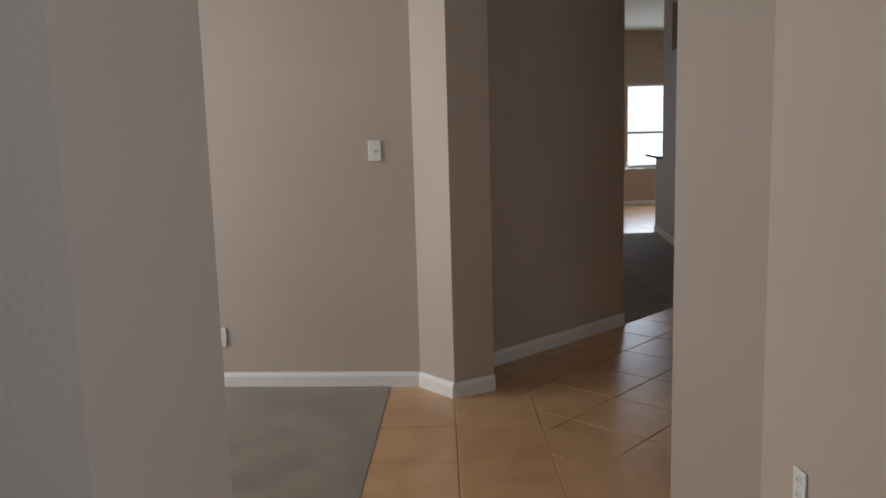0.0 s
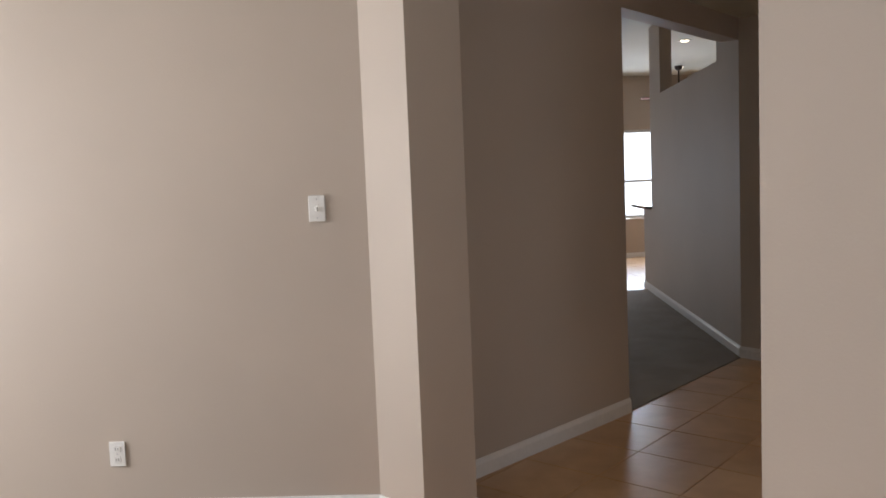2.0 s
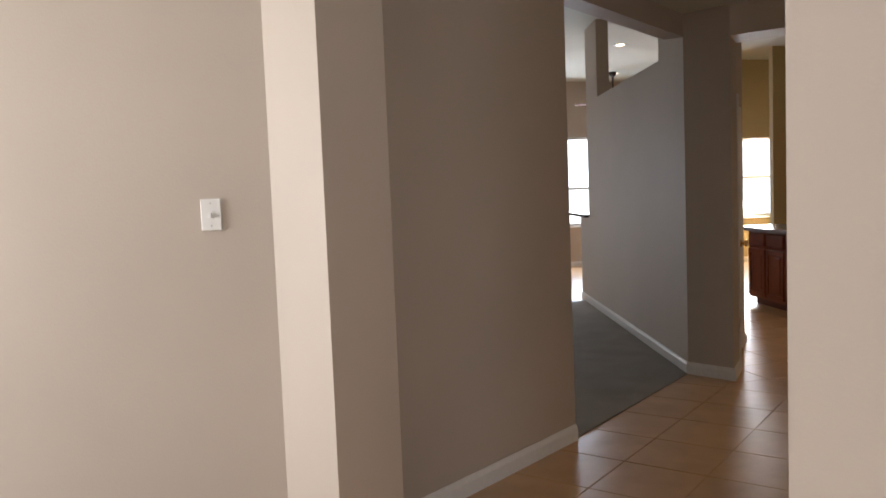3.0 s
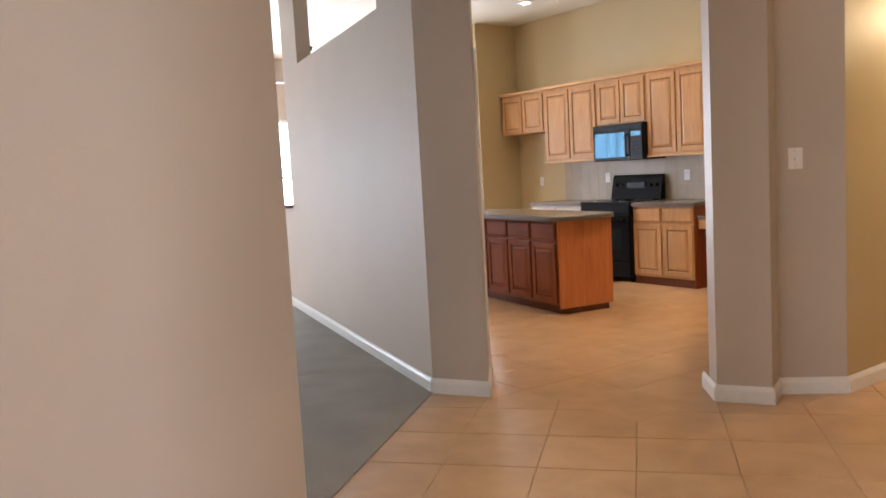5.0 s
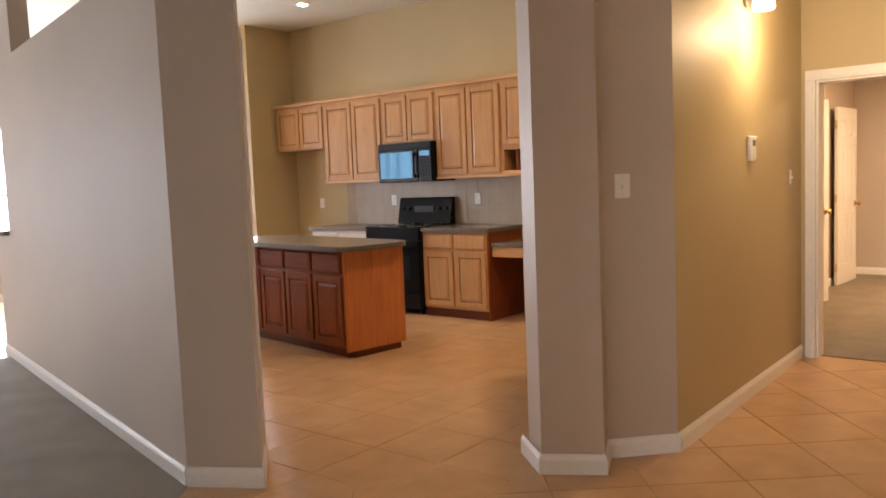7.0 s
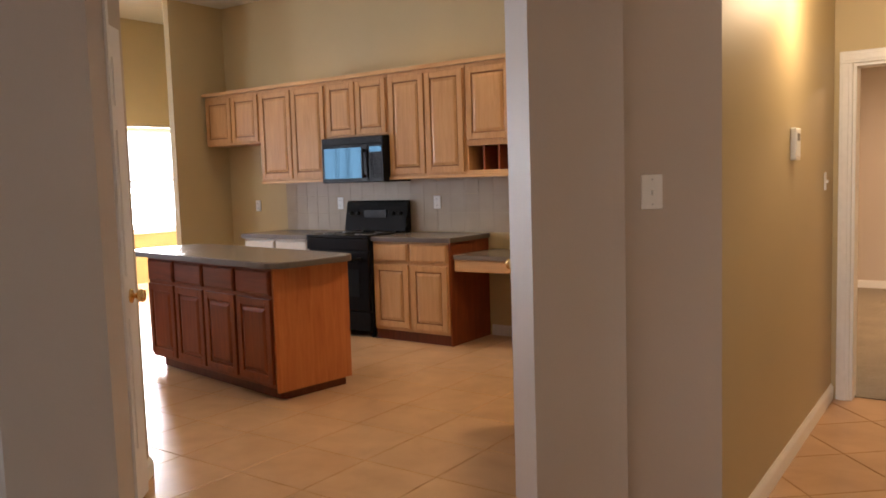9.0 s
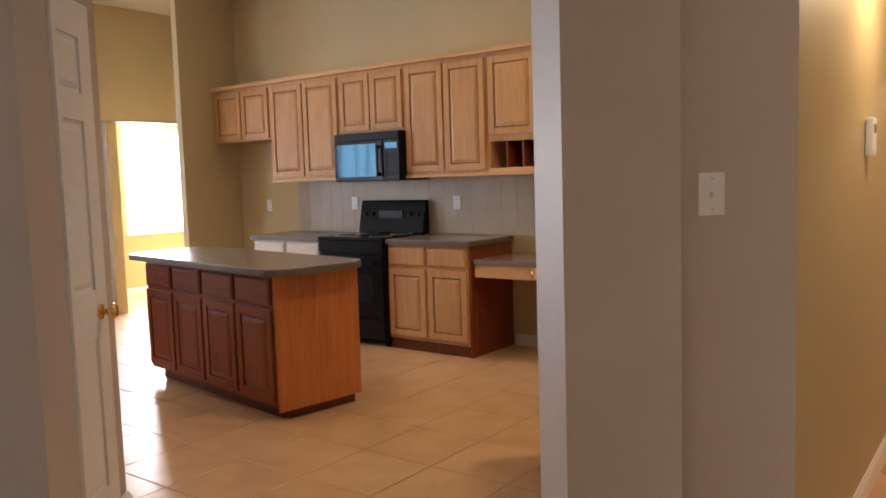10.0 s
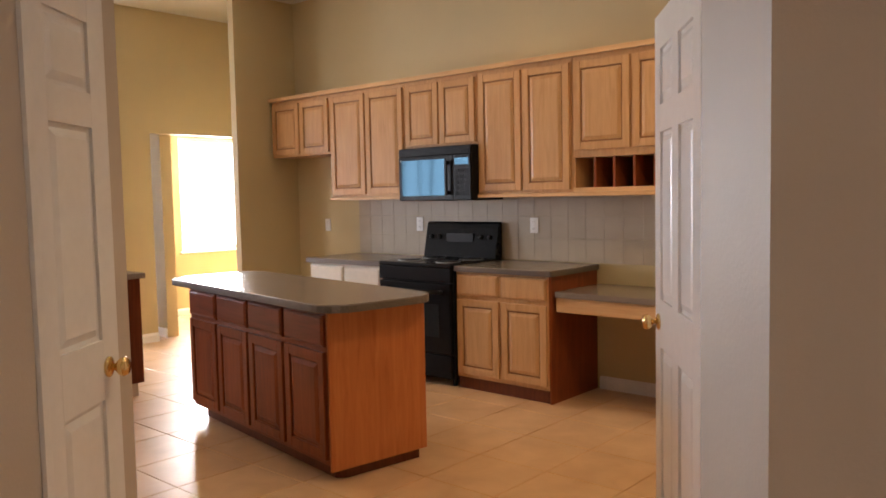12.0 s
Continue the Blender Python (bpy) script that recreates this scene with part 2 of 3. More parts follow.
# ---- the plan ----
H = 3.35
PAL, PAF, PAR = (4.811, -7.865), (5.068, -7.690), (4.955, -7.440)
HWS, HWE = (4.501, -7.392), (3.600, -6.190)
LPL, LPF, LPR = (2.410, -4.770), (2.730, -4.585), (2.450, -4.350)
RPL, RPR = (3.725, -3.732), (3.975, -3.585)
REC, HB, HE = (3.890, -3.385), (4.138, -3.118), (4.108, -0.76)
CC = (5.395, -5.04)
NRB, NRK = (6.70, -7.07), (6.95, -6.85)
FE = (-1.81, -3.842)
HALL_H = 2.72
EE, EW = (8.45, -8.362), (8.695, -8.442)
LW = (4.018, -12.15)
FN = (10.6, -7.05)

# ---- structure: walls ----
wall("wall_living_west", LW, PAL, 0.15)
structure("pillar_foyer", prism([PAL, PAF, PAR, (4.72, -7.41), HWS, (4.38, -7.48), (4.67, -7.85)], 0, H), WALL,
          "beige painted pillar at the foyer opening", "pillar")
wall("wall_hall_diagonal", HWS, HWE, 0.15)
_a, _b2 = offset(HWE, LPL, 0.15)
structure("header_family", prism([HWE, LPL, _b2, _a], 2.55, H), WALL, "beige painted header over the family room opening", "wall")
# wall between the family room and the kitchen, with a high opening above a ledge
_d = ((FE[0] - LPL[0]), (FE[1] - LPL[1]))


def along(k):
    return (LPL[0] + _d[0] * k, LPL[1] + _d[1] * k)


wall("wall_family", LPL, along(0.87), -0.14, 0, 2.48)
wall("wall_family_upper", LPL, along(0.15), -0.14, 2.48, H)
wall("wall_family_post", along(0.72), along(0.87), -0.14, 2.48, H)
wall("wall_family_half", along(0.87), along(1.0), -0.14, 0, 1.08)
# pillar between the family room and the kitchen doorway, with the stub behind the open leaf
structure("pillar_kitchen_west", prism([LPL, LPF, LPR, (2.33, -4.44), (2.28, -4.66)], 0, H), WALL, "beige painted pillar beside the kitchen doorway", "pillar")
structure("wall_stub_west", prism([(2.225, -4.51), (1.568, -3.715), (1.484, -3.786), (2.141, -4.58)], 0, H), WALL, "beige painted wall end behind the open door", "wall")
structure("pillar_kitchen_east", prism([RPL, RPR, REC, (3.78, -3.26), (3.52, -3.52)], 0, H), WALL, "beige painted pillar beside the kitchen doorway", "pillar")
wall("wall_hall_recess", REC, HB, 0.15)
wall("wall_hall", HB, HE, 0.15, mat=KWALL)
structure("header_kitchen", prism([LPF, RPL, (3.54, -3.56), LPR], 2.50, H), WALL, "beige painted header over the kitchen doorway", "wall")
wall("wall_stub_east", (3.55, -3.50), (3.245, -2.78), -0.12)
wall("wall_stub_east_return", (3.36, -2.80), (3.96, -2.74), 0.10)
# kitchen
wall("wall_kitchen_north", (-2.2, 0.0), (3.96, 0.0), 0.15, mat=KWALL, label="olive beige painted kitchen wall")
wall("wall_kitchen_end", (-2.2, -0.70), (-2.2, 0.15), 0.08, mat=KWALL, label="olive beige painted kitchen end wall")
wall("wall_nook_south", (-3.35, -1.35), (-3.35, -0.95), 0.12, mat=KWALL)
wall("wall_nook_header", (-3.35, -0.95), (-3.35, 0.40), 0.12, 2.12, H, mat=KWALL)
wall("wall_nook_north", (-3.35, 0.40), (-3.35, 1.4), 0.12, mat=KWALL)
wall("wall_nook_close", (-3.35, 0.55), (-2.2, 0.55), 0.12, mat=KWALL)
wall("wall_alcove_south", (-3.47, -0.78), (-4.75, -0.72), -0.12, mat=KWALL)
wall("wall_alcove_north", (-3.47, 1.35), (-4.75, 1.35), 0.12, mat=KWALL)
wall("wall_outer_south", (-5.7, -1.35), (-3.47, -1.35), 0.12)


def pierced(name, p, q, thick, openings, mat=None, z1=None):
    """A wall with rectangular openings: (from, to, low, high) along p-q."""
    top = z1 or H
    s = math.hypot(q[0] - p[0], q[1] - p[1])
    ux, uy = (q[0] - p[0]) / s, (q[1] - p[1]) / s
    at = lambda d: (p[0] + ux * d, p[1] + uy * d)
    bm = bmesh.new()

    def piece(d0, d1, z0, z1):
        a, b = at(d0), at(d1)
        a2, b2 = offset(a, b, thick)
        pb = prism([a, b, b2, a2], z0, z1)
        me = bpy.data.meshes.new("piece")
        pb.to_mesh(me)
        pb.free()
        bm.from_mesh(me)
        bpy.data.meshes.remove(me)

    last = 0.0
    for d0, d1, lo, hi in openings:
        piece(last, d0, 0, top)
        if lo > 0:
            piece(d0, d1, 0, lo)
        piece(d0, d1, hi, top)
        last = d1
    piece(last, s, 0, top)
    return structure(name, bm, mat or WALL, "beige painted wall pierced by an opening", "wall")


def window(name, p, q, lo, hi, thick, rail=0.5, sill=True, mullions=0):
    """A white single-hung window in the opening p-q, set in half the wall's depth."""
    win = empty(name, label="white single-hung window full of bright daylight", category="window", kind="structure")
    s = math.hypot(q[0] - p[0], q[1] - p[1])
    a, b = offset(p, q, thick * 0.55)
    m = Matrix.Translation((a[0], a[1], 0)) @ Matrix.Rotation(math.atan2(q[1] - p[1], q[0] - p[0]), 4, "Z")
    win.matrix_world = m
    fw = 0.05
    for x0, x1, z0, z1 in ((0, fw, lo, hi), (s - fw, s, lo, hi), (fw, s - fw, lo, lo + fw), (fw, s - fw, hi - fw, hi)):
        part("window_frame", box(x0, -0.03, z0, x1, 0.03, z1, 0.004), TRIM, win)
    mid = lo + (hi - lo) * rail
    part("meeting_rail", box(fw, -0.025, mid - 0.022, s - fw, 0.025, mid + 0.022, 0.003), TRIM, win)
    for k in range(mullions):
        x = s * (k + 1) / (mullions + 1)
        part("mullion", box(x - 0.03, -0.03, lo + fw, x + 0.03, 0.03, hi - fw, 0.004), TRIM, win)
    for z0, z1 in ((lo + fw, mid - 0.022), (mid + 0.022, hi - fw)):
        pane = part("pane", box(fw, -0.003, z0, s - fw, 0.003, z1), PANE, win)
        pane.visible_shadow = False
    if sill:
        sgn = -1 if thick > 0 else 1
        part("window_sill", box(-0.03, sgn * (abs(thick) * 0.55 + 0.04), lo - 0.025, s + 0.03, 0, lo - 0.002, 0.006), TRIM, win)
    return win


# far wall of the family room, with its window
pierced("wall_family_west", (-5.7, -10.2), (-5.7, -1.35), 0.15, [(2.15, 4.60, 0.35, 2.30), (7.26, 8.60, 0.74, 2.37)])
window("window_1", (-5.7, -2.94), (-5.7, -1.60), 0.74, 2.37, 0.15, 0.42)
wall("wall_family_south", (4.3, -10.2), (-5.7, -10.2), 0.15)
window("window_2", (-5.7, -8.05), (-5.7, -5.60), 0.35, 2.30, 0.15, 0.46, mullions=2)
pierced("wall_alcove_west", (-4.75, -0.84), (-4.75, 1.47), 0.15, [(1.01, 2.11, 0.80, 2.22)], mat=KWALL)
window("window_3", (-4.75, 0.17), (-4.75, 1.27), 0.80, 2.22, 0.15, 0.5)
# hall end, with the doorway to the bedroom
pierced("wall_hall_end", (4.106, -0.75), (5.52, -0.75), 0.15, [(0.10, 0.90, 0.0, 1.99)], mat=KWALL)
wall("wall_hall_east", CC, (5.41, -0.75), -0.15)
wall("wall_study_north", (10.6, -5.04), (5.56, -5.04), -0.15)
structure("wall_foyer_pillar", prism([NRB, NRK, (6.98, -6.70), (6.90, -6.68), (6.60, -6.95)], 0, H), WALL,
          "beige painted end of the foyer wall", "wall")
wall("wall_foyer_north", NRK, FN, 0.15)
structure("wall_foyer_living", prism([EE, EW, (8.30, -12.15), (8.03, -12.15)], 0, H), WALL, "beige painted wall end beside the living room", "wall")
pierced("wall_front", (10.6, -12.15), (10.6, -4.89), -0.15, [(4.0, 4.8, 1.1, 2.7), (5.65, 6.65, 0.8, 2.4)])
window("window_4", (10.6, -8.15), (10.6, -7.35), 1.1, 2.7, -0.15, 0.5, sill=False)
# out-of-view window added to go with the study fill
window("added_window_6", (10.6, -6.5), (10.6, -5.5), 0.8, 2.4, -0.15, 0.5)
pierced("wall_living_south", (10.6, -12.15), (3.9, -12.15), 0.15, [(4.2, 6.3, 0.8, 2.6)])
window("window_5", (6.4, -12.15), (4.3, -12.15), 0.8, 2.6, 0.15, 0.5, mullions=1)
# bedroom behind the hall doorway
wall("wall_bedroom_west", (3.45, -0.60), (3.45, 4.2), 0.12, 0, 2.7)
wall("wall_bedroom_north", (3.45, 4.2), (7.0, 4.2), 0.12, 0, 2.7)
wall("wall_bedroom_east", (7.0, 4.2), (7.0, -0.60), 0.12, 0, 2.7)
wall("wall_bedroom_south", (7.0, -0.60), (5.47, -0.60), 0.12, 0, 2.7)

# ---- ceilings ----
structure("ceiling", box(-5.85, -12.3, H, 10.75, 1.5, H + 0.12), CEIL, "off-white textured ceiling", "ceiling")
structure("ceiling_hall", prism([(4.52, -7.37), HWE, LPL, LPF, RPL, RPR, REC, HB, HE, (5.41, -0.75), CC, (6.90, -6.68), NRB, PAR], HALL_H, HALL_H + 0.10), CEIL,
          "off-white lower hall ceiling", "ceiling")
wall("header_foyer", NRB, PAR, -0.12, HALL_H, H)
structure("ceiling_bedroom", box(3.33, -0.60, 2.7, 7.12, 4.32, 2.8), CEIL, "off-white bedroom ceiling", "ceiling")

# ---- floors ----
structure("floor", box(-5.85, -12.3, -0.12, 10.75, 4.32, -0.005), GROUT, "concrete slab with brown grout between tiles", "floor")
CARPETS = [[(4.776, -8.045), (8.61, -8.55), (8.03, -12.15), LW],
           [(3.57, -6.16), (2.41, -4.773), (-1.60, -3.87), (-1.60, -4.17), (-1.60, -10.2), (4.2, -10.2), (4.60, -7.85), (4.47, -7.47)],
           [(3.45, -0.66), (7.0, -0.66), (7.0, 4.2), (3.45, 4.2)]]
structure("carpet_living", prism(CARPETS[0], -0.012, 0.006), CARPET, "taupe cut pile carpet in the living room", "carpet")
structure("carpet_family", prism(CARPETS[1], -0.012, 0.006), CARPET, "taupe cut pile carpet in the family room", "carpet")
structure("carpet_bedroom", box(3.45, -0.66, -0.012, 7.0, 4.2, 0.006), CARPET, "taupe carpet beyond the hall doorway", "carpet")

# ---- baseboards ----
skirting(LW, PAL)
skirting(PAL, PAF)
skirting(PAF, PAR, cut0=0.9)
skirting(HWS, HWE)
skirting(LPL, FE, -1)
skirting(LPL, LPF, cut1=0.9)
skirting(LPF, LPR, cut0=0.9)
skirting((3.50, -3.54), RPL, cut1=0.9)
skirting(RPL, RPR, cut0=0.9, cut1=0.9)
skirting(RPR, REC, cut0=0.9)
skirting(REC, HB)
skirting(HB, HE)
skirting((1.728, -3.909), (1.568, -3.715), cut1=0.9)
skirting((1.568, -3.715), (1.484, -3.786), cut0=0.9)
skirting((3.55, -3.50), (3.245, -2.78), -1)
skirting((1.24, 0), (3.96, 0))
skirting((-2.2, -0.70), (-2.2, 0))
skirting((-2.2, 0), (-1.36, 0))
skirting(NRB, NRK)
skirting(NRK, FN)
skirting((-5.7, -10.2), (-5.7, -1.35))
skirting((-3.47, -0.78), (-4.75, -0.72), -1)
skirting((-3.35, -1.35), (-3.35, -0.95))
skirting((-4.75, -0.7), (-4.75, 1.35))
skirting((10.6, -5.04), CC, -1)
skirting(CC, (5.41, -0.75), -1)
skirting((3.45, -0.5), (3.45, 4.2))
skirting((3.45, 4.2), (7.0, 4.2))


# ---- wall fittings ----
def plate(name, x, y, z, yaw, label, w=0.075, h=0.118, toggles=1, outlet=False):
    """A cover plate; local x runs along the wall, local -y points out of it."""
    t = empty(name, pose(x, y, z, 0, 0, yaw), label=label, category="socket" if outlet else "switch")
    part("cover_plate", box(-w / 2, -0.007, -h / 2, w / 2, 0, h / 2, 0.003), PLATE, t)
    if outlet:
        for dz in (-0.026, 0.026):
            part("receptacle", box(-0.017, -0.0105, dz - 0.014, 0.017, -0.0065, dz + 0.014, 0.002), PLATE, t)
            for dx in (-0.006, 0.006):
                part("slot", box(dx - 0.0012, -0.0115, dz - 0.005, dx + 0.0012, -0.0103, dz + 0.006), SLOT, t)
    else:
        for k in range(toggles):
            dx = (k - (toggles - 1) / 2) * 0.046
            part("toggle", box(dx - 0.005, -0.02, -0.012, dx + 0.005, -0.0065, 0.006, 0.002), PLATE, t)
            part("toggle_slot", box(dx - 0.008, -0.0085, -0.02, dx + 0.008, -0.0065, 0.02), PLATE, t)
    for dz in (-0.042, 0.042) if not outlet else (0.0,):
        part("screw", cylinder(0.003, 0.002, pose(0, -0.0078, dz, 90), 10), STEEL, t)
    return t


_sa = math.degrees(math.atan2(PAL[1] - LW[1], PAL[0] - LW[0]))
plate("light_switch", 4.774, -8.086, 1.420, _sa, "white toggle switch plate on the beige wall")
plate("wall_socket", 4.593, -9.062, 0.318, _sa, "white socket plate low on the beige wall", outlet=True)
_ang = math.degrees(math.atan2(HB[1] - REC[1], HB[0] - REC[0]))
plate("light_switch", 3.958, -3.312, 1.332, _ang, "white toggle switch plate beside the kitchen doorway", w=0.078)
plate("wall_socket", 0.68, -0.012, 1.188, 0, "white socket plate on the kitchen backsplash", outlet=True)
plate("wall_socket", -0.52, -0.012, 1.188, 0, "white socket plate beside the range", outlet=True)
plate("wall_socket", -1.75, -0.003, 1.17, 0, "white socket plate on the kitchen wall", outlet=True)
_fa = math.degrees(math.atan2(FN[1] - NRK[1], FN[0] - NRK[0]))
plate("wall_socket", 7.22, NRK[1] + (7.22 - NRK[0]) * (FN[1] - NRK[1]) / (FN[0] - NRK[0]) - 0.002, 0.39, _fa, "white socket plate low on the foyer wall", outlet=True)
plate("light_switch", 4.114, -1.06, 1.32, 91, "small white switch plate near the hall door", w=0.05, h=0.1)

thermostat = empty("thermostat", pose(4.125, -1.95, 1.508, 0, 0, 91), label="white wall thermostat in the hall", category="thermostat")
part("body", box(-0.05, -0.028, -0.075, 0.05, 0, 0.075, 0.006), PLATE, thermostat)
part("display", box(-0.03, -0.0295, 0.015, 0.03, -0.0275, 0.05), SLOT, thermostat, "grey display")
part("lever", box(-0.03, -0.032, -0.06, 0.03, -0.0275, -0.052, 0.002), PLATE, thermostat)

sconce = empty("wall_sconce", pose(4.125, -2.00, 2.36, 0, 0, 91), label="lit frosted glass wall sconce high in the hall", category="wall lamp")
part("back_plate", cylinder(0.055, 0.02, pose(0, -0.011, 0.02, 90)), STEEL, sconce)
part("arm", cylinder(0.009, 0.09, pose(0, -0.06, 0.02, 90), 12), STEEL, sconce)
part("shade", lathe([(0.03, 0.05), (0.045, 0.03), (0.058, -0.01), (0.062, -0.05), (0.055, -0.062)], pose(0, -0.10, 0.0)), FROST, sconce, "frosted glowing glass shade")
lamp("sconce_light", "POINT", pose(4.41, -2.00, 2.20), SCONCE_W, WARM, radius=0.05)


def downlight(x, y):
    t = empty("recessed_downlight", pose(x, y, H), label="lit recessed ceiling downlight with white trim ring, some added for fill", category="ceiling light")
    t["group"] = "recessed downlights"
    part("trim_ring", lathe([(0.062, -0.004), (0.092, -0.006), (0.098, -0.002), (0.098, -0.0005)], pose(0, 0, 0)), TRIM, t)
    part("bulb", lathe([(0.058, -0.003), (0.05, -0.010), (0.03, -0.016), (0.004, -0.018)], pose(0, 0, 0)), BULB, t, "glowing bulb")
    return t


# second to sixth are unseen extras, added to brighten kitchen floor and doors
CANS = [(-0.93, -0.90), (0.75, -0.95), (2.4, -0.95), (-0.93, -2.9), (0.75, -2.9), (2.9, -2.0), (-2.14, -3.07), (-4.7, -1.95)]
for x, y in CANS:
    downlight(x, y)
for (x, y), k in zip(CANS[:7], (0.6, 1.2, 2.4, 0.6, 0.8, 6.0, 0.8)):
    lamp("downlight_and_fill_light", "SPOT", look((x, y, H - 0.03), (x, y + 1e-4, 0)), CAN_W * k, WARM, radius=0.06, spot=130)


# ---- ceiling fan in the family room ----
def ceiling_fan(x, y, z):
    t = empty("ceiling_fan", pose(x, y, z, 0, 0, 18), label="dark bronze ceiling fan with five blades at rest", category="ceiling fan")
    part("canopy", lathe([(0.02, H - z - 0.08), (0.06, H - z - 0.05), (0.07, H - z - 0.001)], pose(0, 0, 0)), DARKM, t)
    part("downrod", cylinder(0.013, H - z - 0.1, pose(0, 0, (H - z) / 2)), DARKM, t)
    part("motor", lathe([(0.05, -0.09), (0.11, -0.06), (0.12, 0.0), (0.10, 0.05), (0.04, 0.08)], pose(0, 0, 0)), DARKM, t)
    part("light_bowl", lathe([(0.01, -0.19), (0.07, -0.17), (0.10, -0.12), (0.08, -0.09)], pose(0, 0, 0)), PLATE, t, "white glass bowl")
    for k in range(5):
        bm = prism([(0.14, -0.045), (0.62, -0.065), (0.66, 0.0), (0.62, 0.065), (0.14, 0.045)], -0.004, 0.004)
        bmesh.ops.transform(bm, matrix=pose(0, 0, -0.01, 0, 0, 72 * k) @ pose(0, 0, 0, 11), verts=bm.verts)
        blade = part("blade", bm, CHERRYD, t)
        part("blade_iron", box(0.09, -0.02, -0.012, 0.19, 0.02, -0.004, 0.003), DARKM, blade).matrix_basis = pose(0, 0, -0.012, 0, 0, 72 * k)
    return t


ceiling_fan(-4.55, -2.05, 2.86)

# ---- bar ledge on the half wall ----
_c = along(1.15)
_e = along(0.865)
structure_pts = [(_e[0] - 0.03, _e[1] - 0.07), (_e[0] - 0.03, _e[1] + 0.26), (_c[0], _c[1] + 0.26), (_c[0], _c[1] - 0.07)]
tagged(part("bar_ledge", prism(structure_pts, 1.081, 1.12, 0.03), COUNTER), "dark laminate ledge on top of the half wall", "ledge")


# ---- doors ----
def six_panel_door(name, hinge, yaw, width, height, label, knob_side=1, handle=BRASS):
    t = empty(name, pose(hinge[0], hinge[1], 0.012, 0, 0, yaw), label=label, category="door", kind="structure")
    th = 0.035
    st, mid = 0.105, 0.10
    pw = (width - 2 * st - mid) / 2
    k = height / 2.03
    rows = [(0.23 * k, 0.80 * k), (0.98 * k, 1.60 * k), (1.70 * k, 1.90 * k)]
    xs = [(st, st + pw), (st + pw + mid, width - st)]
    for x0, x1 in ((0, st), (st + pw, st + pw + mid), (width - st, width)):
        part("stile", box(x0, -th / 2, 0, x1, th / 2, height, 0.0015), DOORW, t)
    zs = [0] + [z for r in rows for z in r] + [height]
    for z0, z1 in zip(zs[::2], zs[1::2]):
        for x0, x1 in xs:
            part("rail", box(x0, -th / 2, z0, x1, th / 2, z1, 0.0015), DOORW, t)
    for x0, x1 in xs:
        for z0, z1 in rows:
            bm = bmesh.new()
            rings = []
            for s in (-1, 1):
                for ins, d in ((0.0, 0.007), (0.014, 0.005), (0.038, 0.0155)):
                    rings.append((s, [bm.verts.new((x, s * d, z)) for x, z in ((x0 + ins, z0 + ins), (x1 - ins, z0 + ins), (x1 - ins, z1 - ins), (x0 + ins, z1 - ins))]))
            for i in (0, 1, 3, 4):
                a, b = rings[i][1], rings[i + 1][1]
                for j in range(4):
                    bm.faces.new((a[j], a[(j + 1) % 4], b[(j + 1) % 4], b[j]))
            bm.faces.new(rings[2][1])
            bm.faces.new(rings[5][1])
            a, b = rings[0][1], rings[3][1]
            for j in range(4):
                bm.faces.new((a[j], a[(j + 1) % 4], b[(j + 1) % 4], b[j]))
            bmesh.ops.recalc_face_normals(bm, faces=bm.faces)
            part("door_panel", bm, DOORW, t)
    kx = width - 0.075
    for s in (-1, 1):
        kn = part("door_knob", lathe([(0.012, 0.0), (0.010, 0.018), (0.014, 0.026), (0.026, 0.036), (0.030, 0.048), (0.024, 0.060), (0.004, 0.064)],
                                     pose(kx, s * th / 2, 0.915, -90 * s)), handle, t, "polished brass knob")
        part("rose", lathe([(0.032, 0.0), (0.031, 0.006), (0.02, 0.010), (0.012, 0.011)], pose(kx, s * th / 2, 0.915, -90 * s)), handle, kn)
    part("latch_plate", box(width - 0.001, -0.012, 0.89, width + 0.0015, 0.012, 0.945), handle, t)
    for z in (0.2, 1.0, height - 0.2):
        part("hinge", cylinder(0.006, 0.09, pose(-0.002, 0.0, z), 10), handle, t)
    return t


_lh, _ly = (2.261, -4.478), 130.0
six_panel_door("door_1", _lh, _ly, 0.81, 2.08, "white six-panel door standing open into the kitchen")
tagged(part("door_jamb", prism([(2.458, -4.388), (2.482, -4.364), (2.458, -4.340), (2.434, -4.364)], 0, 2.12), TRIM), "white painted jamb of the kitchen doorway", "door jamb", kind="structure")
_rh = (3.20, -2.74)
_ry = math.degrees(math.atan2(-2.165 - _rh[1], 2.777 - _rh[0]))
six_panel_door("door_2", _rh, _ry, 0.755, 2.08, "white six-panel door standing open beside the kitchen desk")
six_panel_door("door_3", (3.52, 2.98), 86, 0.72, 2.03, "white six-panel closet door in the bedroom")
six_panel_door("door_4", (3.50, 1.15), 76, 0.74, 2.03, "white six-panel door standing open in the bedroom")

casing = empty("door_casing", label="white moulded casing round the hall doorway", category="door casing", kind="structure")
for x0, x1, z0, z1 in ((4.136, 4.206, 0, 1.99), (5.006, 5.076, 0, 1.99), (4.136, 5.076, 1.99, 2.06)):
    bm = box(x0, -0.768, z0, x1, -0.750, z1, 0.005)
    box_into(bm, x0 + 0.015, -0.773, z0 + (0.015 if z0 > 1 else 0), x1 - 0.02, -0.766, z1 - (0.02 if z0 > 1 else 0), 0.003)
    part("casing_board", bm, TRIM, casing)
for x0, x1, z0, z1 in ((4.206, 4.224, 0, 1.972), (4.988, 5.006, 0, 1.972), (4.206, 5.006, 1.972, 1.99)):
    part("door_jamb", box(x0, -0.75, z0, x1, -0.60, z1, 0.002), TRIM, casing)
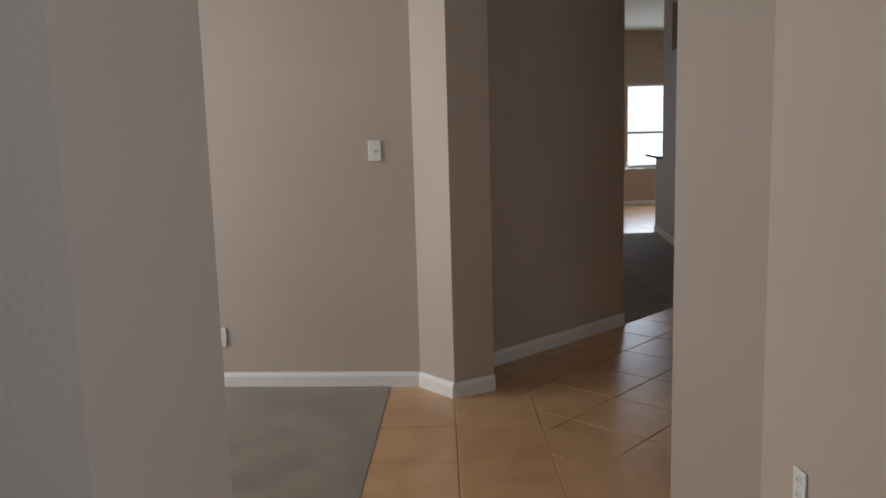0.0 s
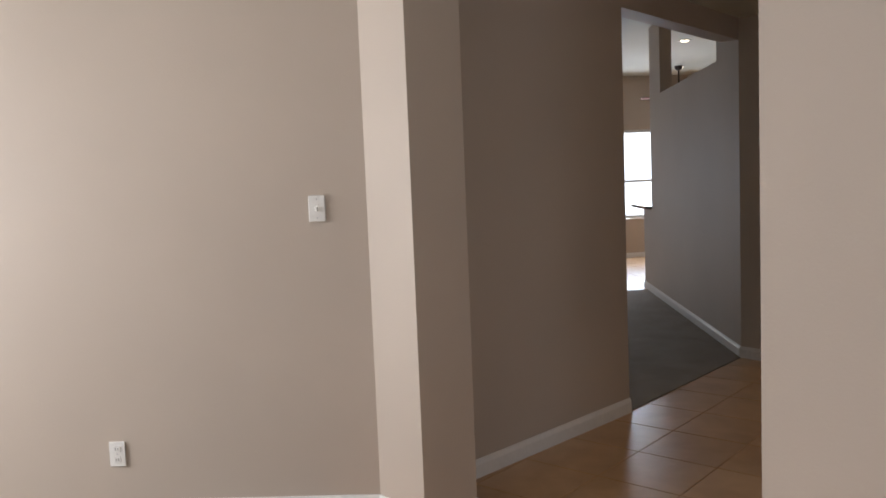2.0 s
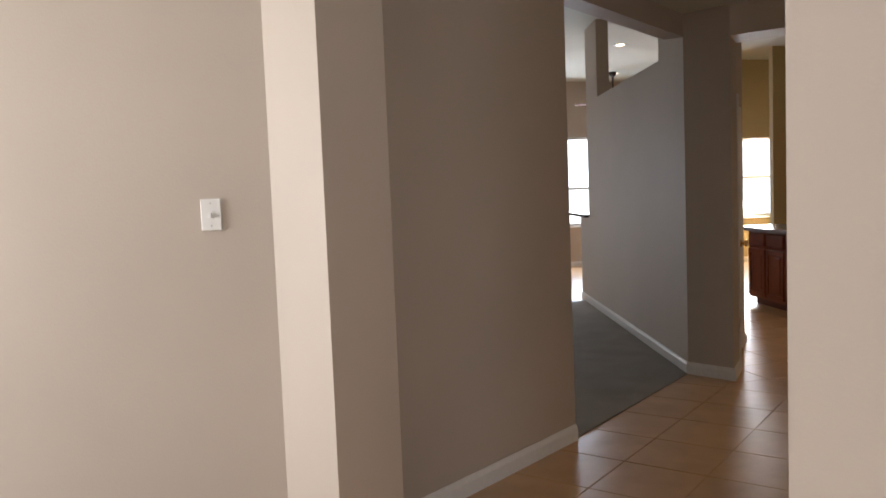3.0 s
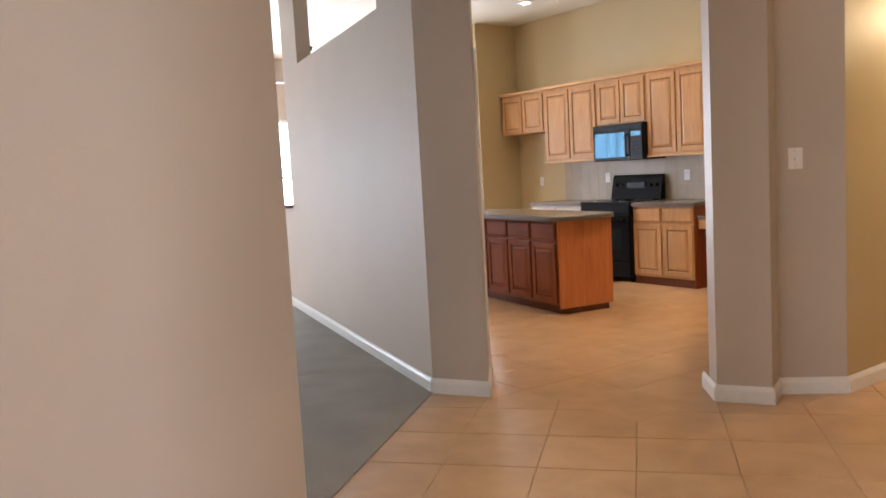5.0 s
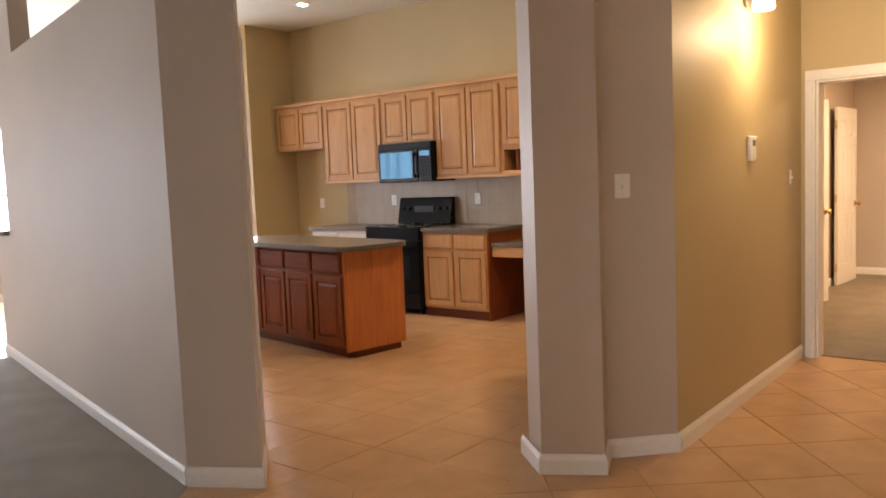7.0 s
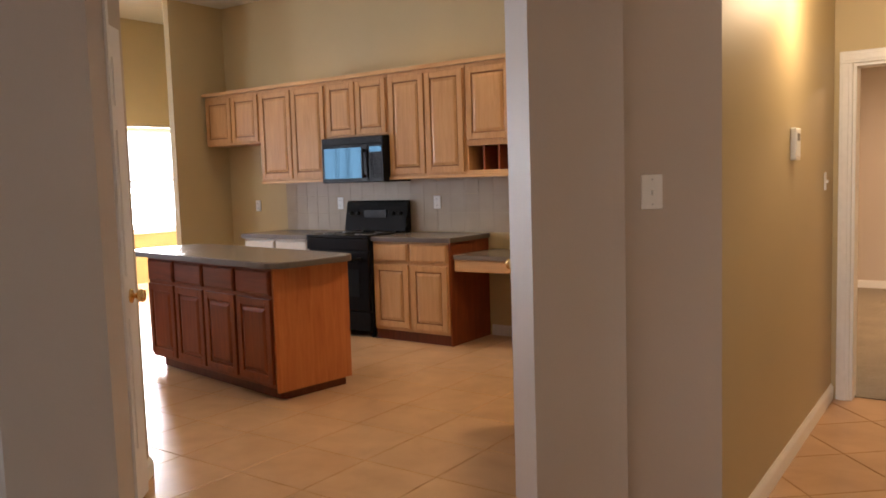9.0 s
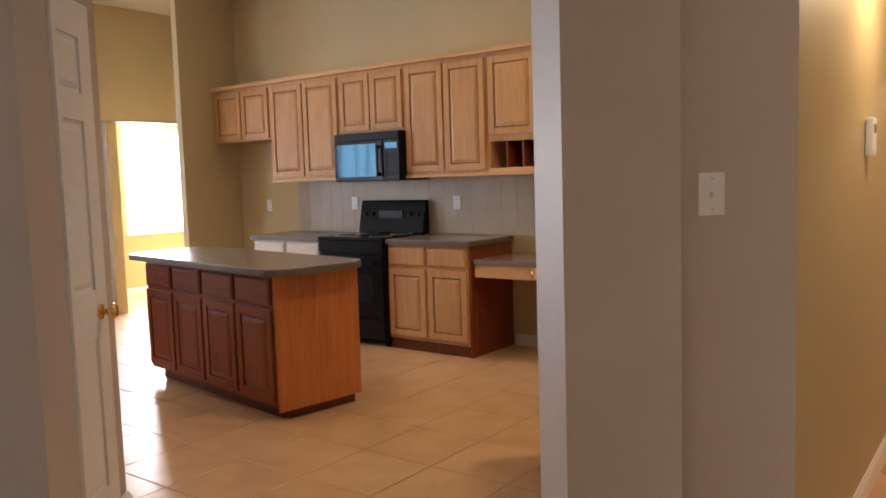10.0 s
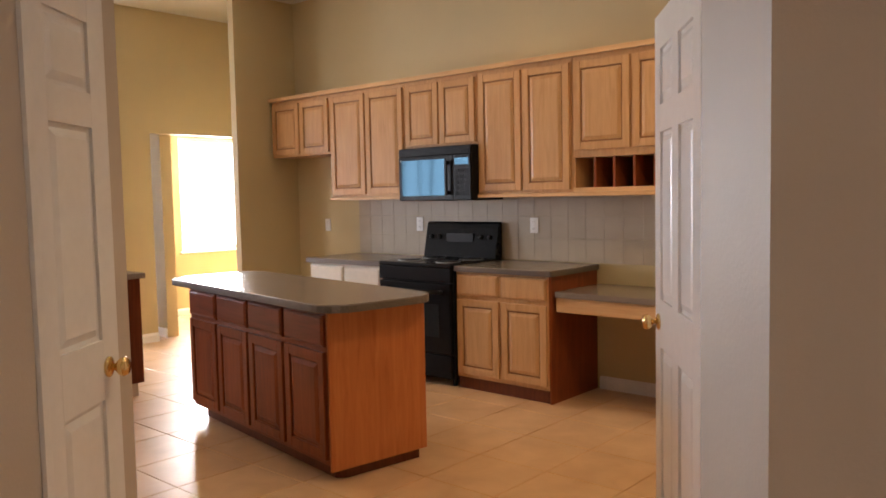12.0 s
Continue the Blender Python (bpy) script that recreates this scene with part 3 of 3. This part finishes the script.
lamp("bedroom_light", "AREA", look((5.2, 2.2, 2.66), (5.2, 2.2001, 0)), BEDROOM_W, (1.0, 0.64, 0.32), 0.5, 0.5)


# ---- kitchen cabinets ----
def raised_front(name, x0, x1, z0, z1, y, mat, parent, groove, drawer=False):
    """A raised-panel front whose face looks towards -y: frame, a groove often darkened for its shade, and a proud
    bevelled field.
    """
    fr = 0.052 if not drawer else 0.0
    if drawer:
        bm = bmesh.new()
        e = 0.016
        a = [bm.verts.new(p) for p in ((x0, y, z0), (x1, y, z0), (x1, y, z1), (x0, y, z1))]
        b = [bm.verts.new(p) for p in ((x0, y - 0.012, z0), (x1, y - 0.012, z0), (x1, y - 0.012, z1), (x0, y - 0.012, z1))]
        c = [bm.verts.new(p) for p in ((x0 + e, y - 0.021, z0 + e), (x1 - e, y - 0.021, z0 + e), (x1 - e, y - 0.021, z1 - e), (x0 + e, y - 0.021, z1 - e))]
        for r, s in ((a, b), (b, c)):
            for j in range(4):
                bm.faces.new((r[j], r[(j + 1) % 4], s[(j + 1) % 4], s[j]))
        bm.faces.new(c)
        bm.faces.new(a[::-1])
        bmesh.ops.recalc_face_normals(bm, faces=bm.faces)
        return part(name, bm, mat, parent)
    bm = bmesh.new()
    for a0, a1, c0, c1 in ((x0, x0 + fr, z0, z1), (x1 - fr, x1, z0, z1), (x0 + fr, x1 - fr, z0, z0 + fr), (x0 + fr, x1 - fr, z1 - fr, z1)):
        box_into(bm, a0, y - 0.020, c0, a1, y, c1, 0.003)
    door = part(name, bm, mat, parent)
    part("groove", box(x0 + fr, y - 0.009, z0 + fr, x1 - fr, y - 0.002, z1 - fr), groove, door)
    bm = bmesh.new()
    g = 0.011
    rings = []
    for ins, d in ((g, 0.009), (g + 0.003, 0.013), (g + 0.026, 0.020)):
        i = fr + ins
        rings.append([bm.verts.new(p) for p in ((x0 + i, y - d, z0 + i), (x1 - i, y - d, z0 + i), (x1 - i, y - d, z1 - i), (x0 + i, y - d, z1 - i))])
    for a, b in zip(rings, rings[1:]):
        for j in range(4):
            bm.faces.new((a[j], a[(j + 1) % 4], b[(j + 1) % 4], b[j]))
    bm.faces.new(rings[-1])
    bmesh.ops.recalc_face_normals(bm, faces=bm.faces)
    part("field", bm, mat, door)
    return door


def wall_cabinet(x0, x1, z0, z1, doors, label, depth=0.315, door_z0=None):
    t = empty("wall_cabinet", label=label, category="cabinet", group="wall cabinets")
    bm = bmesh.new()
    if door_z0:
        box_into(bm, x0, -depth, door_z0 - 0.03, x1, -0.002, z1, 0.002)
    else:
        box_into(bm, x0, -depth, z0, x1, -0.002, z1, 0.002)
    part("body", bm, OAK, t)
    lo = (door_z0 or z0) + 0.008
    w = (x1 - x0 - 0.016) / doors
    for k in range(doors):
        raised_front("cabinet_door", x0 + 0.008 + k * w + 0.010, x0 + 0.008 + (k + 1) * w - 0.010, lo + 0.012, z1 - 0.035, -depth, OAK, t, OAKSHADE)
    return t


UP0, UP1 = 1.435, 2.355
wall_cabinet(-2.165, -1.315, 1.825, UP1, 2, "short honey oak wall cabinet with two raised-panel doors")
wall_cabinet(-1.313, -0.383, UP0, UP1, 2, "tall honey oak wall cabinet with two raised-panel doors")
wall_cabinet(-0.381, 0.381, 1.815, UP1, 2, "honey oak wall cabinet above the black microwave")
wall_cabinet(0.383, 1.218, UP0, UP1, 2, "tall honey oak wall cabinet with two raised-panel doors")
cub = wall_cabinet(1.22, 2.12, UP0, UP1, 2, "honey oak wall cabinet with open pigeonholes below", door_z0=1.70)
part("bottom_board", box(1.22, -0.315, UP0, 2.12, -0.002, UP0 + 0.03, 0.002), OAKX, cub)
part("back_board", box(1.22, -0.02, UP0 + 0.03, 2.12, -0.002, 1.67), CHERRYD, cub)
for k in range(7):
    x = 1.22 + k * (0.90 - 0.018) / 6
    part("divider", box(x, -0.313 if k in (0, 6) else -0.29, UP0 + 0.03, x + 0.018, -0.02, 1.67), OAK if k in (0, 6) else CHERRY, cub)
crown = tagged(part("cabinet_crown", prism([(-2.185, -0.002), (-2.185, -0.345), (2.14, -0.345), (2.14, -0.002)], UP1 + 0.001, UP1 + 0.035), OAKX),
               "honey oak crown strip along the cabinet tops", "trim", kind="structure")
structure("light_rail", box(-1.313, -0.335, UP0 - 0.028, -0.384, -0.30, UP0 - 0.001, 0.004), OAKX, "honey oak light rail under the wall cabinets", "trim")
structure("light_rail", box(0.384, -0.335, UP0 - 0.028, 2.12, -0.30, UP0 - 0.001, 0.004), OAKX, "honey oak light rail under the wall cabinets", "trim")


def base_cabinet(x0, x1, label, mat, side, doors=2, drawers=2):
    t = empty("base_cabinet", label=label, category="cabinet", group="base cabinets")
    part("body", box(x0, -0.60, 0.09, x1, -0.002, 0.872, 0.002), mat, t)
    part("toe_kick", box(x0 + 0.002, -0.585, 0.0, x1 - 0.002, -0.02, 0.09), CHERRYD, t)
    part("side_panel", box(x1 + 0.0005, -0.602, 0.0, x1 + 0.018, -0.002, 0.872, 0.002), side, t, "dark red-brown side panel")
    w = (x1 - x0) / doors
    for k in range(doors):
        raised_front("cabinet_door", x0 + k * w + 0.014, x0 + (k + 1) * w - 0.014, 0.12, 0.672, -0.60, mat, t, OAKSHADE)
        raised_front("drawer_front", x0 + k * w + 0.014, x0 + (k + 1) * w - 0.014, 0.70, 0.853, -0.60, mat, t, OAKSHADE, drawer=True)
    return t


base_cabinet(0.385, 1.20, "honey oak base cabinet with two drawers over two doors", OAK, CHERRY)
# wooden unit coloured pale throughout for the glare on its fronts
base_cabinet(-1.30, -0.40, "base cabinet beside the range, fronts paled for window glare", PALE, CHERRY)


def worktop(name, pts, z0, z1, bevel, label, at=None):
    """A laminate slab with rounded corners: the top sheet above a darker edge band."""
    t = empty(name, at, label=label, category="countertop")
    part("edge_band", prism(pts, z0, z1 - 0.007, bevel, 6), COUNTERD, t, "darker laminate edge")
    bm = prism(pts, z1 - 0.0068, z1, bevel, 6)
    es = [e for e in bm.edges if min(v.co.z for v in e.verts) > z1 - 1e-4]
    bmesh.ops.bevel(bm, geom=es, offset=0.005, segments=2, affect="EDGES", profile=0.5)
    part("top_sheet", bm, COUNTER, t)
    return t


worktop("countertop", [(0.384, -0.002), (0.384, -0.635), (1.24, -0.635), (1.24, -0.002)], 0.873, 0.914, 0.015, "grey-brown laminate countertop on the base cabinet")
worktop("countertop", [(-1.33, -0.002), (-1.33, -0.635), (-0.39, -0.635), (-0.39, -0.002)], 0.873, 0.914, 0.015, "grey-brown laminate countertop beside the range")
desk = empty("kitchen_desk", label="built-in desk with dark top and oak apron", category="desk")
bm = prism([(1.242, -0.002), (1.242, -0.60), (2.14, -0.60), (2.14, -0.002)], 0.735, 0.772, 0.012)
part("desk_top", bm, COUNTER, desk)
part("drawer_front", box(1.245, -0.585, 0.635, 2.12, -0.56, 0.733, 0.006), OAKX, desk, "honey oak pencil drawer")
part("drawer_box", box(1.27, -0.558, 0.645, 2.10, -0.06, 0.725), OAKX, desk)
part("side_panel", box(2.122, -0.59, 0.0, 2.14, -0.01, 0.734, 0.002), CHERRY, desk)

# backsplash tiles
TILE_ROWS = []
for r in range(3):
    for k in range(23):
        TILE_ROWS.append((-1.30 + k * 0.152, 0.918 + r * 0.172))
backsplash = empty("backsplash", label="beige square tile backsplash above the counters", category="backsplash", kind="structure")
_bm = box(0.0008, -0.009, 0.0008, 0.1512, -0.001, 0.1712, 0.0012)
_tile0 = part("tile", _bm, BACKSPLASH, backsplash)
_tile0.location = (TILE_ROWS[0][0], 0, TILE_ROWS[0][1])
for x, z in TILE_ROWS[1:]:
    if z + 0.17 > 1.436 or x + 0.15 > 2.13:
        continue
    ob = new("tile", _tile0.data)
    ob.parent = backsplash
    ob.location = (x, 0, z)

# ---- microwave ----
mw = empty("microwave", label="black over-the-range microwave with a mirrored door", category="microwave")
part("body", box(-0.379, -0.385, 1.39, 0.379, -0.003, 1.812, 0.004), BLACKM, mw)
part("vent_grille", box(-0.378, -0.402, 1.745, 0.378, -0.386, 1.81, 0.004), BLACK, mw)
for k in range(5):
    part("vent_slat", box(-0.36, -0.406, 1.752 + k * 0.011, 0.36, -0.4005, 1.757 + k * 0.011), BLACKM, mw)
mwd = part("door", box(-0.378, -0.405, 1.395, 0.20, -0.386, 1.742, 0.005), BLACK, mw)
part("door_window", box(-0.345, -0.4085, 1.43, 0.125, -0.4045, 1.715, 0.002), MWGLASS, mwd, "mirror-like dark window")
bm = bmesh.new()
box_into(bm, 0.148, -0.448, 1.43, 0.172, -0.432, 1.70, 0.006)
box_into(bm, 0.15, -0.434, 1.435, 0.17, -0.404, 1.465, 0.003)
box_into(bm, 0.15, -0.434, 1.665, 0.17, -0.404, 1.695, 0.003)
part("handle", bm, BLACK, mwd)
mwp = part("control_panel", box(0.203, -0.405, 1.395, 0.378, -0.386, 1.742, 0.005), BLACK, mw)
part("display", box(0.222, -0.4075, 1.665, 0.36, -0.4045, 1.715), MWGLASS, mwp)
for r in range(5):
    for c in range(3):
        part("button", box(0.225 + c * 0.047, -0.4072, 1.43 + r * 0.043, 0.262 + c * 0.047, -0.4045, 1.46 + r * 0.043, 0.002), BLACKM, mwp)

# ---- range ----
rng = empty("kitchen_range", label="black freestanding kitchen range with a backguard", category="range")
part("body", box(-0.377, -0.62, 0.06, 0.377, -0.03, 0.895, 0.004), BLACKM, rng)
part("cooktop", box(-0.379, -0.66, 0.896, 0.379, -0.03, 0.922, 0.008), BLACK, rng)
part("kick_drawer", box(-0.372, -0.655, 0.06, 0.372, -0.622, 0.235, 0.008), BLACK, rng)
od = part("oven_door", box(-0.372, -0.66, 0.245, 0.372, -0.622, 0.775, 0.008), BLACK, rng)
part("oven_window", box(-0.26, -0.6635, 0.37, 0.26, -0.6595, 0.62, 0.002), GLASSB, od)
bm = cylinder(0.013, 0.62, pose(0, -0.705, 0.715, 0, 90), 14)
for x in (-0.29, 0.29):
    box_into(bm, x - 0.012, -0.705, 0.703, x + 0.012, -0.658, 0.727, 0.003)
part("oven_handle", bm, BLACKM, od)
part("control_fascia", box(-0.375, -0.658, 0.785, 0.375, -0.622, 0.892, 0.006), BLACK, rng)
bm = bmesh.new()
_pts = [(-0.03, 0.925), (-0.125, 0.925), (-0.078, 1.16), (-0.066, 1.20), (-0.05, 1.213), (-0.03, 1.213)]
_l = [bm.verts.new((-0.379, y, z)) for y, z in _pts]
_r = [bm.verts.new((0.379, y, z)) for y, z in _pts]
for j in range(len(_pts)):
    k2 = (j + 1) % len(_pts)
    bm.faces.new((_l[j], _l[k2], _r[k2], _r[j]))
bm.faces.new(_l)
bm.faces.new(_r[::-1])
bmesh.ops.recalc_face_normals(bm, faces=bm.faces)
bg = part("backguard", bm, BLACK, rng)
for x in (-0.31, -0.22, 0.22, 0.31):
    part("control_knob", lathe([(0.02, 0), (0.019, 0.016), (0.011, 0.021)], pose(x, -0.093, 1.09, 78)), BLACKM, bg)
bm = box(-0.14, -0.104, 1.05, 0.14, -0.085, 1.12)
part("clock_panel", bm, BLACK, bg)
for x in (-0.2, 0.2):
    for y in (-0.20, -0.48):
        el = part("burner_ring", lathe([(0.098, 0.0), (0.098, 0.003), (0.082, 0.003), (0.082, 0.0)], pose(x, y, 0.922)), STEEL, rng)
        part("burner_coil", lathe([(0.08, 0.0), (0.078, 0.007), (0.03, 0.008), (0.01, 0.006)], pose(x, y, 0.922)), BLACKM, el)
for x in (-0.33, 0.33):
    for y in (-0.57, -0.1):
        part("foot", cylinder(0.018, 0.06, pose(x, y, 0.03), 12), BLACKM, rng)

# ---- island ----
IL, ID = 1.70, 0.60
ISLAND_AT = pose(1.16, -2.50, 0, 0, 0, -8.7)
isl = empty("kitchen_island", ISLAND_AT, label="red-brown wooden kitchen island with four drawers and doors", category="kitchen island")
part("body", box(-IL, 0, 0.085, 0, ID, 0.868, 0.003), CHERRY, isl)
# the plinth's dark wood also stands in for the contact shadow here
part("plinth", prism([(-IL + 0.06, 0.06), (-0.05, 0.06), (-0.012, 0.10), (-0.012, ID - 0.03), (-IL + 0.06, ID - 0.03)], 0, 0.085), CHERRYD, isl, "recessed plinth, darkened for its contact shadow")
part("end_panel", prism([(0.0005, -0.004), (0.02, -0.004), (0.02, ID + 0.004), (0.0005, ID + 0.004)], 0.06, 0.868, 0.006), CHERRYLIT, isl)
_w = IL / 4
for k in range(4):
    a, b = -IL + k * _w + 0.014, -IL + (k + 1) * _w - 0.014
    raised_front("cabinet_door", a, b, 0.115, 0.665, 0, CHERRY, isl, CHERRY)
    raised_front("drawer_front", a, b, 0.69, 0.85, 0, CHERRYF, isl, CHERRYD, drawer=True)
worktop("island_countertop", [(-1.99, -0.06), (0.12, -0.06), (0.12, 0.64), (-1.99, 0.64)], 0.869, 0.91, 0.16, "grey-brown laminate island top with rounded corners", ISLAND_AT)

# ---- peninsula beyond the open leaf ----
pen = empty("sink_cabinet", label="dark wooden sink cabinet with laminate top", category="cabinet")
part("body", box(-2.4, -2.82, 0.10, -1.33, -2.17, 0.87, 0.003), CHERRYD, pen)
part("plinth", box(-2.38, -2.80, 0.0, -1.35, -2.21, 0.10), PALE, pen)
part("top", box(-2.43, -2.85, 0.871, -1.30, -2.14, 0.912, 0.006), COUNTER, pen)

# ---- daylight beyond the windows ----
for name, m, w, h in (("backdrop_a", pose(-7.5, -4.6, 1.6, 90, 0, 90), 13, 7), ("backdrop_b", pose(-6.4, 0.8, 1.6, 90, 0, 90), 3.4, 5)):
    bm = bmesh.new()
    bmesh.ops.create_grid(bm, x_segments=1, y_segments=1, size=0.5)
    bmesh.ops.scale(bm, vec=(w, h, 1), verts=bm.verts)
    ob = tagged(part("backdrop", bm, SKYGLOW), "plain bright sky beyond the window", "backdrop", kind="structure")
    ob.matrix_world = m

# ---- floor tiles ----
PITCH = 0.44


def inside(x, y, poly):
    hit = False
    for (x0, y0), (x1, y1) in zip(poly, poly[1:] + poly[:1]):
        if (y0 > y) != (y1 > y) and x < (x1 - x0) * (y - y0) / (y1 - y0) + x0:
            hit = not hit
    return hit


KITCHEN = [(-5.7, -4.1), (-1.25, -4.17), (2.35, -4.50), (2.60, -4.51), (3.59, -3.645), (3.8, -3.2), (4.03, -2.9), (4.03, 1.3), (-5.7, 1.3)]
FOYER = [PAF, NRB, (6.9, -6.75), (10.6, -6.9), (10.6, -12.1), (4.6, -12.1), (4.7, -7.88)]


def field_of(x, y):
    return 1 if inside(x, y, KITCHEN) else 2 if inside(x, y, FOYER) else 0


# heading and a corner of the grid in the hall, the kitchen and the foyer
GRIDS = {0: (41.0, (3.867, -3.895), 0.0), 1: (0.0, (2.348, -2.138), 0.0012), 2: (-6.0, PAF, 0.0018)}


def tile_mesh_into(verts, faces, cx, cy, turn, lift=0.0):
    g, e = PITCH / 2 - 0.0022, 0.003
    c, s = math.cos(radians(turn)), math.sin(radians(turn))
    base = len(verts)
    for r, z in ((g, -0.012), (g, -0.0025), (g - e, 0.0)):
        for a, b in ((-r, -r), (r, -r), (r, r), (-r, r)):
            verts.append((cx + c * a - s * b, cy + s * a + c * b, z + lift))
    for r in (0, 4):
        for k in range(4):
            faces.append((base + r + k, base + r + (k + 1) % 4, base + r + 4 + (k + 1) % 4, base + r + 4 + k))
    faces.append(tuple(base + 8 + k for k in range(4)))


near, far = [], []
for field, (turn, corner, lift) in GRIDS.items():
    c, s = math.cos(radians(turn)), math.sin(radians(turn))
    for i in range(-36, 37):
        for j in range(-36, 37):
            a, b = (i + 0.5) * PITCH, (j + 0.5) * PITCH
            cx, cy = corner[0] + c * a - s * b, corner[1] + s * a + c * b
            if not (-5.7 < cx < 10.6 and -12 < cy < 1.3):
                continue
            pts = [(cx + c * p - s * q, cy + s * p + c * q) for p, q in ((-0.21, -0.21), (0.21, -0.21), (0.21, 0.21), (-0.21, 0.21))]
            if field not in [field_of(x, y) for x, y in pts]:
                continue
            if all(any(inside(x, y, k) for k in CARPETS) for x, y in pts):
                continue
            walked = (field == 0 and -7.2 < cy < -2.2 and 2.2 < cx < 5.6) or (field == 1 and 0.8 < cx < 3.6 and -4.4 < cy < -0.6) or (field == 2 and cx < 6.6)
            (near if walked and len(near) < 300 else far).append((cx, cy, turn, lift))

v, f = [], []
tile_mesh_into(v, f, 0, 0, 0)
tile_me = bpy.data.meshes.new("tile")
tile_me.from_pydata(v, [], f)
tile_me.materials.append(TILE)
floor_ob = bpy.data.objects["floor"]
for cx, cy, turn, lift in near:
    ob = new("tile", tile_me)
    ob.parent = floor_ob
    ob.location = (cx, cy, lift + random.uniform(-0.0004, 0.0004))
    ob.rotation_euler = (0, 0, radians(turn))
v, f = [], []
for cx, cy, turn, lift in far:
    tile_mesh_into(v, f, cx, cy, turn, lift)
me = bpy.data.meshes.new("tile_field")
me.from_pydata(v, [], f)
me.materials.append(TILE)
ob = new("tile_field", me)
ob.parent = floor_ob
ob["kind"] = "stuff"
